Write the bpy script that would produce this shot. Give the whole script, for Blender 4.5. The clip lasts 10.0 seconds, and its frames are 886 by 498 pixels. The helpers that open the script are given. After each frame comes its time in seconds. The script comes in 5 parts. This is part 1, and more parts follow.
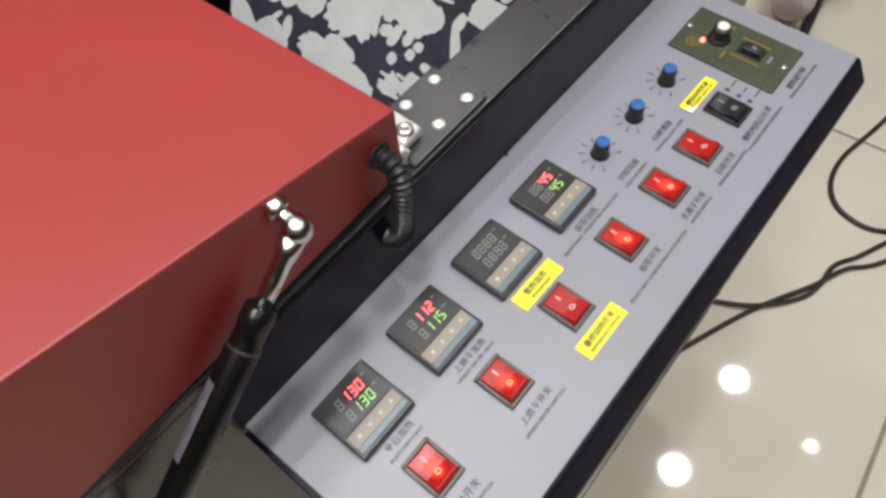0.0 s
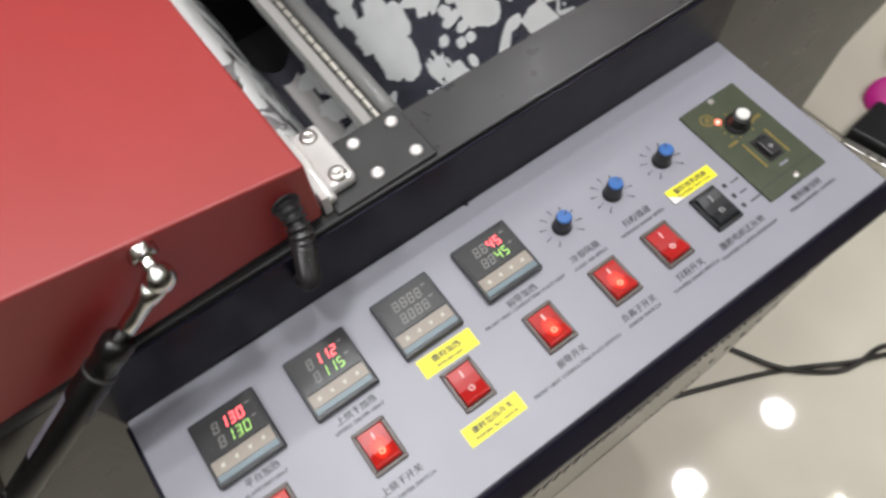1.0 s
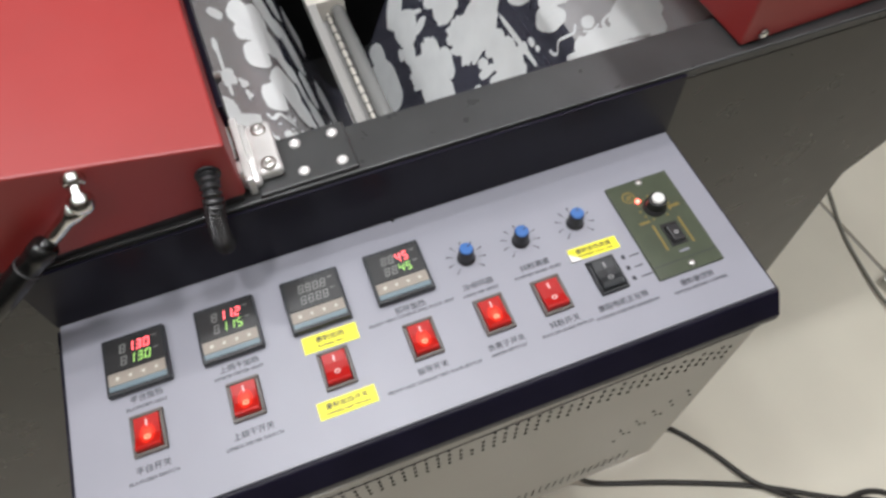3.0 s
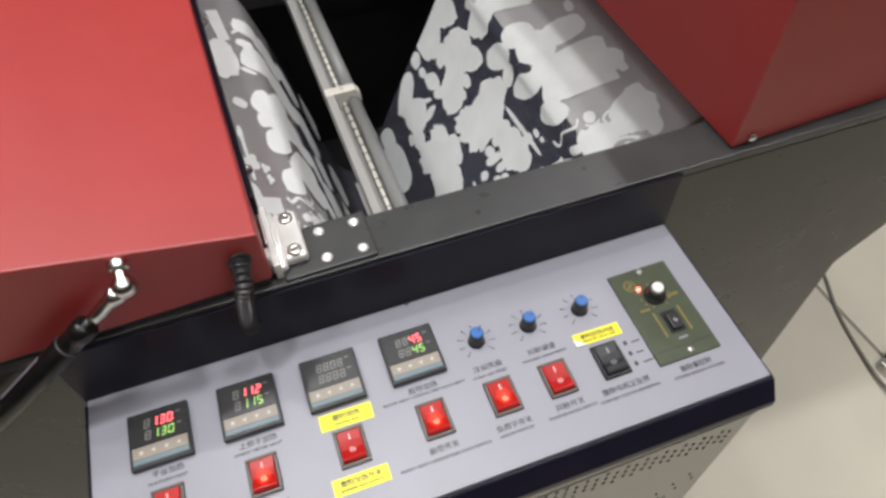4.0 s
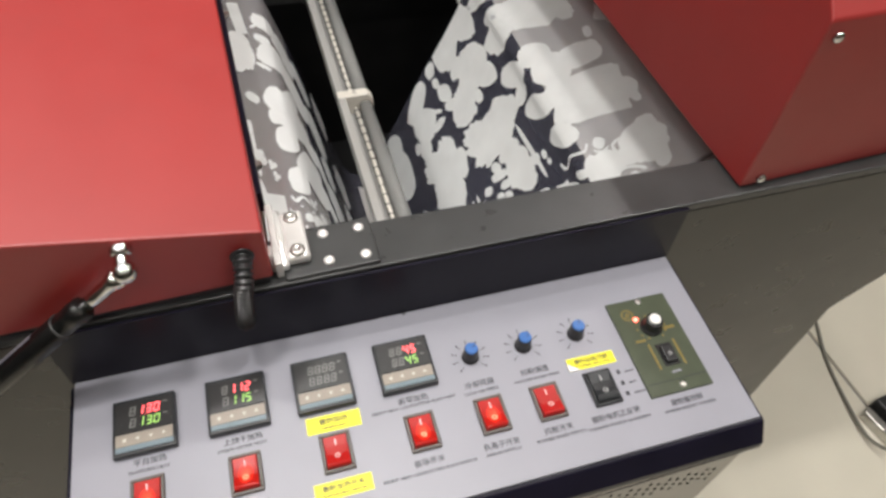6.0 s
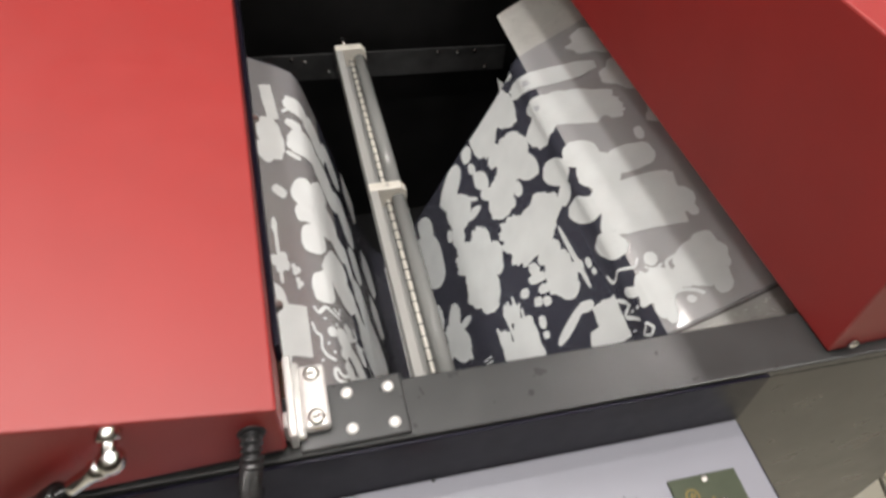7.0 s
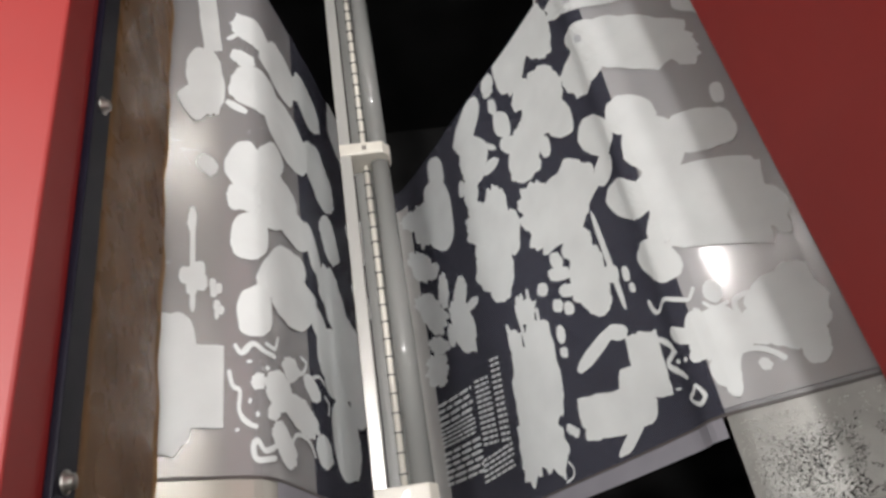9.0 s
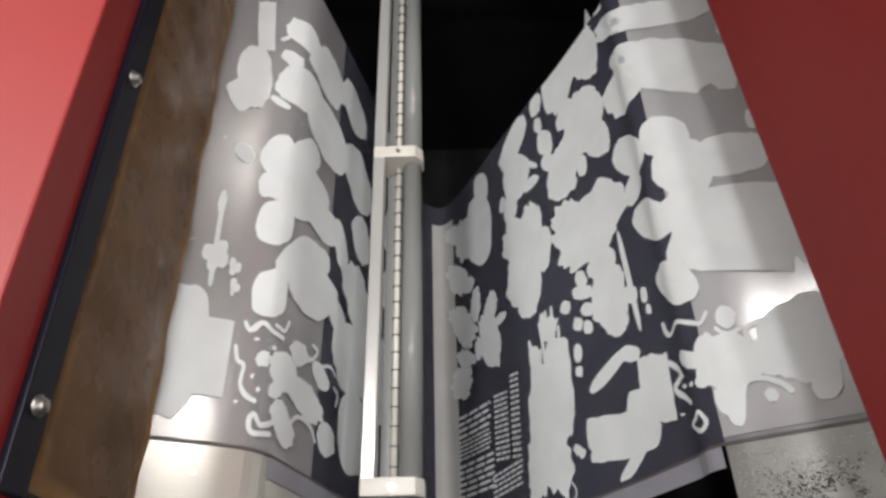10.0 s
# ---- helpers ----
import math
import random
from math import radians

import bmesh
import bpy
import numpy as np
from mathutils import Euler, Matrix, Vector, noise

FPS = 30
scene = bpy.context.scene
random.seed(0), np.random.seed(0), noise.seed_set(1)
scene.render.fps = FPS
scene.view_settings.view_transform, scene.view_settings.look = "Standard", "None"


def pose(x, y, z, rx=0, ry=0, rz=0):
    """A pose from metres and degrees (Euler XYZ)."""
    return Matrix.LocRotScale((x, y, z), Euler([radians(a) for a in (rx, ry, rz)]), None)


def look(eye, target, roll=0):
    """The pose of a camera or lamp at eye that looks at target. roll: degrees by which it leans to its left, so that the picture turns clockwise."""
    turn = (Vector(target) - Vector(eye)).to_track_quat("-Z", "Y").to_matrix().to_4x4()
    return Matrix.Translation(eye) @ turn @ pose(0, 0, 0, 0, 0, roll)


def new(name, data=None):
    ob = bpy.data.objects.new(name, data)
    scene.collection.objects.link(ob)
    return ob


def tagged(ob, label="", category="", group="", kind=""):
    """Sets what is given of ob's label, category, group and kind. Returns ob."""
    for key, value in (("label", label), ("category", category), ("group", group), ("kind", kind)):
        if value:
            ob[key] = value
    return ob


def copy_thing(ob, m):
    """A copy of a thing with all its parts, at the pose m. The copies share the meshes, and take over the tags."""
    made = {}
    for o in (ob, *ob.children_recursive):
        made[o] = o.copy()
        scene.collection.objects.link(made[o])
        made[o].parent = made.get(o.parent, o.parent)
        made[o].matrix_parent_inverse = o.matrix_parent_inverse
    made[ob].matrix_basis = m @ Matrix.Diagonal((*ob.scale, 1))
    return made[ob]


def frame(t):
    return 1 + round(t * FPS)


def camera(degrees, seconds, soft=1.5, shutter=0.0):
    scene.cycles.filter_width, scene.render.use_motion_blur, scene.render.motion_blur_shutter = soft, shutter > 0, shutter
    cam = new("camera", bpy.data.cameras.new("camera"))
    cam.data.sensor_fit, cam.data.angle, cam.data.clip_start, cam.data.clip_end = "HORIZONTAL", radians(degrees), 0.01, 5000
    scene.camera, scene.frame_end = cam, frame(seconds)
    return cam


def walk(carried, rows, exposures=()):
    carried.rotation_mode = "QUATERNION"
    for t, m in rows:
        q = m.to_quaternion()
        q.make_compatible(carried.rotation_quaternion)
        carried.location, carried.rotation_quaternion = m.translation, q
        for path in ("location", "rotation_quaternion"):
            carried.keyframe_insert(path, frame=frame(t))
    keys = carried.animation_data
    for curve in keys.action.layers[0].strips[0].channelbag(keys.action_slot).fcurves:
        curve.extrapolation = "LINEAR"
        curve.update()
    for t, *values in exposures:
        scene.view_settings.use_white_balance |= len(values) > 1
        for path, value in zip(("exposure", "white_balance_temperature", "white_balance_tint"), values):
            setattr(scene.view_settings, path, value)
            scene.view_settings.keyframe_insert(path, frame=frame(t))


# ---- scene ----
cam = camera(65.4, 10.0, 2.9, 0.25)
PATH = [
    (0, (-0.26, -0.165, 1.326), (0.495, 0.531, -0.39), -4.7),
    (0.5, (-0.203, -0.153, 1.332), (0.537, 0.462, -0.421), -1.6),
    (1, (-0.125, -0.187, 1.346), (0.355, 0.57, -0.441), -4.6),
    (1.5, (-0.089, -0.247, 1.36), (0.074, 0.686, -0.401), -10.9),
    (2, (-0.078, -0.27, 1.36), (0.03, 0.615, -0.43), -8.2),
    (2.5, (-0.048, -0.295, 1.375), (0.154, 0.645, -0.379), -5.2),
    (3, (-0.031, -0.303, 1.389), (0.303, 0.672, -0.325), -2.8),
    (3.2, (-0.035, -0.315, 1.388), (0.34, 0.717, -0.283), -2.4),
    (4.3, (-0.048, -0.308, 1.434), (0.365, 0.841, -0.15), -0.3),
    (4.5, (-0.051, -0.317, 1.431), (0.388, 0.838, -0.141), 1.0),
    (5, (-0.052, -0.322, 1.427), (0.379, 0.812, -0.162), 1.7),
    (5.2, (-0.05, -0.318, 1.426), (0.376, 0.791, -0.182), 2.2),
    (6.3, (-0.054, -0.29, 1.427), (0.364, 0.92, -0.11), 4.6),
    (6.5, (-0.056, -0.272, 1.431), (0.335, 0.982, -0.078), 3.7),
    (7, (-0.037, -0.185, 1.423), (0.351, 1.077, -0.079), 4.7),
    (7.5, (-0.008, -0.066, 1.4), (0.434, 1.135, -0.136), 7.7),
    (8, (-0.006, 0.017, 1.367), (0.44, 1.097, -0.257), 7.4),
    (8.5, (0.033, 0.057, 1.338), (0.339, 1.072, -0.358), 4.2),
    (9, (0.097, 0.063, 1.322), (0.279, 1.045, -0.411), 2.0),
    (9.5, (0.138, 0.046, 1.315), (0.198, 1.115, -0.374), -0.1),
    (10, (0.151, 0.029, 1.316), (0.127, 1.105, -0.37), -2.9),
]
# the film camera sets its own exposure and white balance as it goes: seconds, stops, kelvin, tint
EXPOSURES = [(0, -0.20, 6600, 10), (1, -0.16, 6500, 10), (2.5, -0.10, 6350, 10), (4.5, -0.04, 6650, 10), (6.5, 0.03, 6850, 10), (7.5, 0.0, 6850, 10), (9, -0.12, 6700, 10), (10, -0.13, 6600, 10)]
walk(cam, [(t, look(eye, target, roll)) for t, eye, target, roll in PATH], EXPOSURES)

# ---- world, lights ----
world = bpy.data.worlds.new("world")
scene.world = world
world.use_nodes = True
world.node_tree.nodes["Background"].inputs[0].default_value = (0.9, 0.95, 1.0, 1)
world.node_tree.nodes["Background"].inputs[1].default_value = 0.0
scene.view_settings.exposure = 0.0

H = 0.88          # height of the control panel
DECK = 0.955      # top of the machine's frame
CEIL = 2.8
LAMP_WATTS = 4.8
# first two, eighth and last two fit reflections; the rest are added, unseen
LAMPS = [(1.20, -0.48), (1.90, -0.50), (0.45, 0.05), (-0.25, 0.05), (-0.95, 0.05), (0.10, 0.42), (-0.30, 0.75), (-1.05, 1.36), (-1.70, 2.30), (-1.20, -0.30), (-0.50, -1.10), (0.60, -1.30), (1.25, 2.40), (1.15, 0.98)]


# ---- materials ----
def mat(name, base, rough=0.5, metal=0.0, vary=0.08, scale=40.0, bump=0.0, bump_scale=300.0, rough_vary=0.0, coat=0.0, emit=None, power=0.0, random_piece=0.0):
    m = bpy.data.materials.new(name)
    m.use_nodes = True
    n, l = m.node_tree.nodes, m.node_tree.links
    b = n["Principled BSDF"]
    b.inputs["Roughness"].default_value = rough
    b.inputs["Metallic"].default_value = metal
    b.inputs["Coat Weight"].default_value = coat
    co = n.new("ShaderNodeTexCoord")
    big = n.new("ShaderNodeTexNoise")
    big.inputs["Scale"].default_value = scale
    big.inputs["Detail"].default_value = 6
    l.new(co.outputs["Object"], big.inputs["Vector"])
    ramp = n.new("ShaderNodeValToRGB")
    lo = [max(0, c * (1 - vary)) for c in base]
    hi = [min(1, c * (1 + vary)) for c in base]
    ramp.color_ramp.elements[0].position, ramp.color_ramp.elements[1].position = 0.3, 0.7
    ramp.color_ramp.elements[0].color = (*lo, 1)
    ramp.color_ramp.elements[1].color = (*hi, 1)
    l.new(big.outputs["Fac"], ramp.inputs[0])
    out = ramp.outputs[0]
    if random_piece:
        info = n.new("ShaderNodeObjectInfo")
        hue = n.new("ShaderNodeHueSaturation")
        mr = n.new("ShaderNodeMapRange")
        mr.inputs[3].default_value, mr.inputs[4].default_value = 1 - random_piece, 1 + random_piece
        l.new(info.outputs["Random"], mr.inputs[0])
        l.new(mr.outputs[0], hue.inputs["Value"])
        l.new(out, hue.inputs["Color"])
        out = hue.outputs[0]
    l.new(out, b.inputs["Base Color"])
    if rough_vary:
        rn = n.new("ShaderNodeTexNoise")
        rn.inputs["Scale"].default_value = scale * 2.5
        rn.inputs["Detail"].default_value = 4
        l.new(co.outputs["Object"], rn.inputs["Vector"])
        mr = n.new("ShaderNodeMapRange")
        mr.inputs[3].default_value, mr.inputs[4].default_value = max(0.02, rough - rough_vary), min(1, rough + rough_vary)
        l.new(rn.outputs["Fac"], mr.inputs[0])
        l.new(mr.outputs[0], b.inputs["Roughness"])
    if bump:
        bn = n.new("ShaderNodeTexNoise")
        bn.inputs["Scale"].default_value = bump_scale
        bn.inputs["Detail"].default_value = 3
        l.new(co.outputs["Object"], bn.inputs["Vector"])
        bp = n.new("ShaderNodeBump")
        bp.inputs["Strength"].default_value = bump
        bp.inputs["Distance"].default_value = 0.002
        l.new(bn.outputs["Fac"], bp.inputs["Height"])
        l.new(bp.outputs[0], b.inputs["Normal"])
    if emit:
        b.inputs["Emission Color"].default_value = (*emit, 1)
        b.inputs["Emission Strength"].default_value = power
    return m


RED = mat("red_powder_coat", (0.315, 0.013, 0.011), 0.52, vary=0.04, scale=12, bump=0.06, bump_scale=900, rough_vary=0.05)
RED.node_tree.nodes["Principled BSDF"].inputs["Specular IOR Level"].default_value = 1.0
GLOSS_BLACK = mat("gloss_black_paint", (0.006, 0.006, 0.006), 0.24, vary=0.2, scale=60, rough_vary=0.06)
HINGE = mat("polished_hinge_steel", (0.80, 0.79, 0.765), 0.22, 0.40, vary=0.06, scale=50, rough_vary=0.08)
WHITE_PANEL = mat("panel_white_lacquer", (0.262, 0.262, 0.297), 0.38, vary=0.03, scale=14, bump=0.03, bump_scale=700, rough_vary=0.06)
NAVY = mat("dark_navy_powder_coat", (0.0075, 0.0065, 0.015), 0.36, vary=0.15, scale=25, bump=0.05, bump_scale=900, rough_vary=0.08)
NAVY.node_tree.nodes["Principled BSDF"].inputs["Specular IOR Level"].default_value = 0.22
DECKGREY = mat("dark_grey_powder_coat", (0.042, 0.043, 0.043), 0.30, vary=0.15, scale=20, bump=0.06, bump_scale=900, rough_vary=0.08)
BODY = mat("dark_brown_grey_body", (0.024, 0.0205, 0.017), 0.29, vary=0.10, scale=10, bump=0.015, bump_scale=800, rough_vary=0.06)
CABINET = mat("warm_grey_cabinet", (0.31, 0.29, 0.25), 0.30, vary=0.02, scale=6, rough_vary=0.02)
INNER = mat("black_chamber_metal", (0.008, 0.008, 0.008), 0.55, vary=0.3, scale=15, bump=0.05, bump_scale=500)
INNER.node_tree.nodes["Principled BSDF"].inputs["Specular IOR Level"].default_value = 0.2
BRACKET = mat("black_bracket_steel", (0.03, 0.03, 0.03), 0.4, vary=0.4, scale=30, rough_vary=0.15)
CHROME = mat("chrome", (0.75, 0.75, 0.74), 0.12, 1.0, vary=0.05, scale=60, rough_vary=0.06)
DUSTY = mat("dusty_steel", (0.33, 0.325, 0.305), 0.36, 0.45, vary=0.12, scale=35, rough_vary=0.12, bump=0.1, bump_scale=600)
PLATE = mat("satin_steel_plate", (0.76, 0.745, 0.70), 0.17, 0.18, vary=0.06, scale=20, rough_vary=0.05)
SATIN = mat("satin_aluminium", (0.62, 0.59, 0.53), 0.24, 0.45, vary=0.025, scale=20, rough_vary=0.08)
STEEL = mat("brushed_steel", (0.60, 0.59, 0.56), 0.36, 1.0, vary=0.08, scale=30, rough_vary=0.10)
BLACK_PLASTIC = mat("black_plastic", (0.018, 0.018, 0.019), 0.42, vary=0.15, scale=80, bump=0.05, bump_scale=1500)
DARK_BEZEL = mat("charcoal_bezel", (0.014, 0.016, 0.018), 0.35, vary=0.12, scale=90, bump=0.05, bump_scale=1500)
SCREEN = mat("smoked_display_window", (0.018, 0.018, 0.018), 0.34, vary=0.1, scale=60)
KEYPAD = mat("cream_keypad", (0.27, 0.235, 0.195), 0.4, vary=0.05, scale=60)
# pale blue base colour stands in for the light a bezel bevel reflects
BEVEL_REFLECTION = mat("painted_bevel_reflection", (0.13, 0.18, 0.205), 0.35, vary=0.05, scale=60)
KEY_MARK = mat("white_key_mark", (0.52, 0.49, 0.41), 0.5, vary=0.03)
GHOST = mat("unlit_segment", (0.20, 0.20, 0.19), 0.45, vary=0.06, scale=80)
RED_SEG = mat("red_segment", (0.6, 0.05, 0.05), 0.4, emit=(1.0, 0.12, 0.135), power=3.4)
GREEN_SEG = mat("green_segment", (0.2, 0.5, 0.1), 0.4, emit=(0.46, 0.72, 0.17), power=0.8)
SWITCH_FRAME = mat("taupe_switch_frame", (0.10, 0.085, 0.075), 0.4, vary=0.08, scale=100, bump=0.04, bump_scale=1500)
ROCKER_LIT = mat("lit_red_rocker", (0.34, 0.006, 0.005), 0.30, vary=0.10, scale=60, emit=(1.0, 0.055, 0.022), power=0.45)
ROCKER_HOT = mat("neon_spot_in_rocker", (0.9, 0.3, 0.2), 0.2, emit=(1.0, 0.28, 0.16), power=1.3)
# lamp out, yet a faint red emission is added to lift its colour
ROCKER_OFF = mat("faintly_glowing_red_rocker", (0.34, 0.009, 0.008), 0.30, vary=0.08, scale=60, emit=(1.0, 0.02, 0.01), power=0.08)
ROCKER_MARK = mat("pale_rocker_mark", (0.80, 0.55, 0.52), 0.4)
GREY_MARK = mat("grey_rocker_mark", (0.35, 0.35, 0.35), 0.5)
BLUE_CAP = mat("blue_knob_cap", (0.030, 0.125, 0.37), 0.35, vary=0.08, scale=120)
INK = mat("dark_printing_ink", (0.022, 0.022, 0.030), 0.5, vary=0.1, scale=100)
LABEL_GREY = mat("pale_grey_label", (0.17, 0.16, 0.19), 0.45, vary=0.25, scale=90)
FAINT_INK = mat("grey_printing_ink", (0.22, 0.22, 0.26), 0.5, vary=0.1, scale=100)
YELLOW = mat("yellow_sticker", (0.88, 0.80, 0.02), 0.45, vary=0.04, scale=60)
PAPER = mat("white_sticker_back", (0.80, 0.78, 0.74), 0.6, vary=0.03, scale=60)
OLIVE = mat("olive_green_plate", (0.050, 0.062, 0.036), 0.42, vary=0.10, scale=60, bump=0.03, bump_scale=900)
GOLD = mat("ochre_print", (0.20, 0.145, 0.035), 0.5, vary=0.12, scale=120)
WHITE_CAP = mat("white_knob_cap", (0.75, 0.74, 0.70), 0.3, vary=0.04)
LED_RED = mat("red_led", (0.9, 0.2, 0.15), 0.3, emit=(1.0, 0.16, 0.12), power=5.0)
PTFE = mat("brown_ptfe_cloth", (0.40, 0.235, 0.11), 0.28, vary=0.22, scale=14, bump=0.12, bump_scale=120, rough_vary=0.1)
WHITE_PLASTIC = mat("ivory_plastic", (0.66, 0.63, 0.56), 0.38, vary=0.05, scale=60, bump=0.03, bump_scale=900)
ALU = mat("pale_aluminium_strip", (0.58, 0.58, 0.555), 0.26, 0.4, vary=0.02, scale=8, rough_vary=0.03)
TICK = mat("black_tick", (0.05, 0.05, 0.05), 0.5)
BACKING = mat("grey_backing_rail", (0.26, 0.26, 0.25), 0.4, vary=0.06, scale=30)
HOSE = mat("black_conduit", (0.020, 0.020, 0.021), 0.24, vary=0.2, scale=120)
CABLE = mat("dark_cable_rubber", (0.030, 0.027, 0.023), 0.45, vary=0.15, scale=60)
GREY_CABLE = mat("grey_cable", (0.20, 0.19, 0.16), 0.5, vary=0.1, scale=60)
TILE = mat("polished_cream_tile", (0.78, 0.735, 0.615), 0.05, vary=0.05, scale=3.5, rough_vary=0.015, random_piece=0.02)
GROUT = mat("grey_grout", (0.30, 0.28, 0.24), 0.8, vary=0.12, scale=40, bump=0.2, bump_scale=300)
WALL = mat("grey_wall", (0.26, 0.255, 0.25), 0.7, vary=0.03, scale=4, bump=0.05, bump_scale=120)
CEILING = mat("white_ceiling", (0.80, 0.80, 0.78), 0.8, vary=0.02, scale=4)
MAGENTA = mat("magenta_plastic", (0.72, 0.02, 0.33), 0.45, vary=0.06, scale=30)
PALE_ROLL = mat("pale_paper_roll", (0.62, 0.56, 0.53), 0.55, vary=0.05, scale=30)
PRINT = mat("white_powdered_print", (0.79, 0.81, 0.80), 0.34, vary=0.05, scale=22, bump=0.10, bump_scale=900)
TYRE = mat("black_castor_rubber", (0.02, 0.02, 0.02), 0.6)
POWDER = mat("scattered_dark_powder", (0.03, 0.028, 0.028), 0.8)
POWDER_WHITE = mat("scattered_white_powder", (0.75, 0.74, 0.70), 0.9)


def film_material():
    """Clear PET film: mostly see-through, faintly milky and glossy."""
    m = bpy.data.materials.new("clear_pet_film")
    m.use_nodes = True
    n, l = m.node_tree.nodes, m.node_tree.links
    b = n["Principled BSDF"]
    b.inputs["Base Color"].default_value = (0.25, 0.255, 0.34, 1)
    b.inputs["Roughness"].default_value = 0.13
    tr = n.new("ShaderNodeBsdfTransparent")
    tr.inputs[0].default_value = (0.97, 0.97, 0.98, 1)
    mix = n.new("ShaderNodeMixShader")
    co = n.new("ShaderNodeTexCoord")
    no = n.new("ShaderNodeTexNoise")
    no.inputs["Scale"].default_value = 6
    mr = n.new("ShaderNodeMapRange")
    mr.inputs[3].default_value, mr.inputs[4].default_value = 0.19, 0.27
    l.new(co.outputs["Object"], no.inputs["Vector"])
    l.new(no.outputs["Fac"], mr.inputs[0])
    l.new(mr.outputs[0], mix.inputs[0])
    l.new(tr.outputs[0], mix.inputs[1])
    l.new(b.outputs[0], mix.inputs[2])
    l.new(mix.outputs[0], n["Material Output"].inputs[0])
    return m


FILM = film_material()


def lamp_in_rocker(m, low, high):
    """The neon lamp inside a rocker: its glow fades from the middle through the moulded plastic."""
    n, l = m.node_tree.nodes, m.node_tree.links
    b = n["Principled BSDF"]
    co = n.new("ShaderNodeTexCoord")
    mp = n.new("ShaderNodeMapping")
    mp.inputs["Location"].default_value = (0, 0.0015, 0)
    gr = n.new("ShaderNodeVectorMath")
    gr.operation = "LENGTH"
    fl = n.new("ShaderNodeMapping")
    fl.inputs["Scale"].default_value = (1.25, 0.9, 0)
    vo = n.new("ShaderNodeTexVoronoi")
    vo.inputs["Scale"].default_value = 420
    fall = n.new("ShaderNodeMapRange")
    fall.interpolation_type = "SMOOTHSTEP"
    fall.inputs[1].default_value, fall.inputs[2].default_value = 0.0095, 0.0
    fall.inputs[3].default_value, fall.inputs[4].default_value = low, high
    grain = n.new("ShaderNodeMapRange")
    grain.inputs[3].default_value, grain.inputs[4].default_value = 0.55, 1.35
    mul = n.new("ShaderNodeMath")
    mul.operation = "MULTIPLY"
    l.new(co.outputs["Object"], mp.inputs[0])
    l.new(mp.outputs[0], fl.inputs[0])
    l.new(fl.outputs[0], gr.inputs[0])
    l.new(gr.outputs["Value"], fall.inputs[0])
    l.new(co.outputs["Object"], vo.inputs["Vector"])
    l.new(vo.outputs["Distance"], grain.inputs[0])
    l.new(fall.outputs[0], mul.inputs[0])
    l.new(grain.outputs[0], mul.inputs[1])
    l.new(mul.outputs[0], b.inputs["Emission Strength"])


lamp_in_rocker(ROCKER_LIT, 0.10, 2.0)


def glass_material():
    m = bpy.data.materials.new("smoky_glass_tube")
    m.use_nodes = True
    n, l = m.node_tree.nodes, m.node_tree.links
    b = n["Principled BSDF"]
    b.inputs["Base Color"].default_value = (0.30, 0.305, 0.295, 1)
    b.inputs["Roughness"].default_value = 0.10
    tr = n.new("ShaderNodeBsdfTransparent")
    tr.inputs[0].default_value = (0.75, 0.77, 0.76, 1)
    mix = n.new("ShaderNodeMixShader")
    mix.inputs[0].default_value = 0.75
    l.new(tr.outputs[0], mix.inputs[1])
    l.new(b.outputs[0], mix.inputs[2])
    l.new(mix.outputs[0], n["Material Output"].inputs[0])
    return m


GLASS = glass_material()


# ---- building helpers ----
def mesh_object(name, bm, material, parent=None, label="", smooth=False):
    me = bpy.data.meshes.new(name)
    bm.normal_update()
    bm.to_mesh(me)
    bm.free()
    if smooth:
        for p in me.polygons:
            p.use_smooth = True
    me.materials.append(material)
    ob = new(name, me)
    if parent is not None:
        ob.parent = parent
    if label:
        ob["label"] = label
    return ob


def part(name, bm, material, parent, label="", smooth=False):
    return mesh_object(name, bm, material, parent, label, smooth)


def thing(name, x=0, y=0, z=0, label="", category="", group="", kind=""):
    ob = new(name)
    ob.location = (x, y, z)
    return tagged(ob, label, category, group, kind)


def box(x0, x1, y0, y1, z0, z1, bevel=0.0, segs=2, bm=None):
    b = bmesh.new()
    bmesh.ops.create_cube(b, size=1)
    for v in b.verts:
        v.co = Vector((x0 + (v.co.x + .5) * (x1 - x0), y0 + (v.co.y + .5) * (y1 - y0), z0 + (v.co.z + .5) * (z1 - z0)))
    if bevel:
        bmesh.ops.bevel(b, geom=b.edges[:], offset=bevel, segments=segs, affect="EDGES", profile=0.5)
    return join(bm, b)


def join(bm, b):
    if bm is None:
        return b
    me = bpy.data.meshes.new("tmp")
    b.to_mesh(me)
    b.free()
    bm.from_mesh(me)
    bpy.data.meshes.remove(me)
    return bm


def lathe(profile, m=None, n=24, bm=None):
    """Turn (radius, height) pairs about z."""
    b = bmesh.new()
    rings = []
    for r, z in profile:
        rings.append([b.verts.new((r * math.cos(2 * math.pi * k / n), r * math.sin(2 * math.pi * k / n), z)) for k in range(n)])
    for a, c in zip(rings, rings[1:]):
        for k in range(n):
            b.faces.new((a[k], a[(k + 1) % n], c[(k + 1) % n], c[k]))
    b.faces.new(rings[0][::-1])
    b.faces.new(rings[-1])
    if m is not None:
        b.transform(m)
    return join(bm, b)


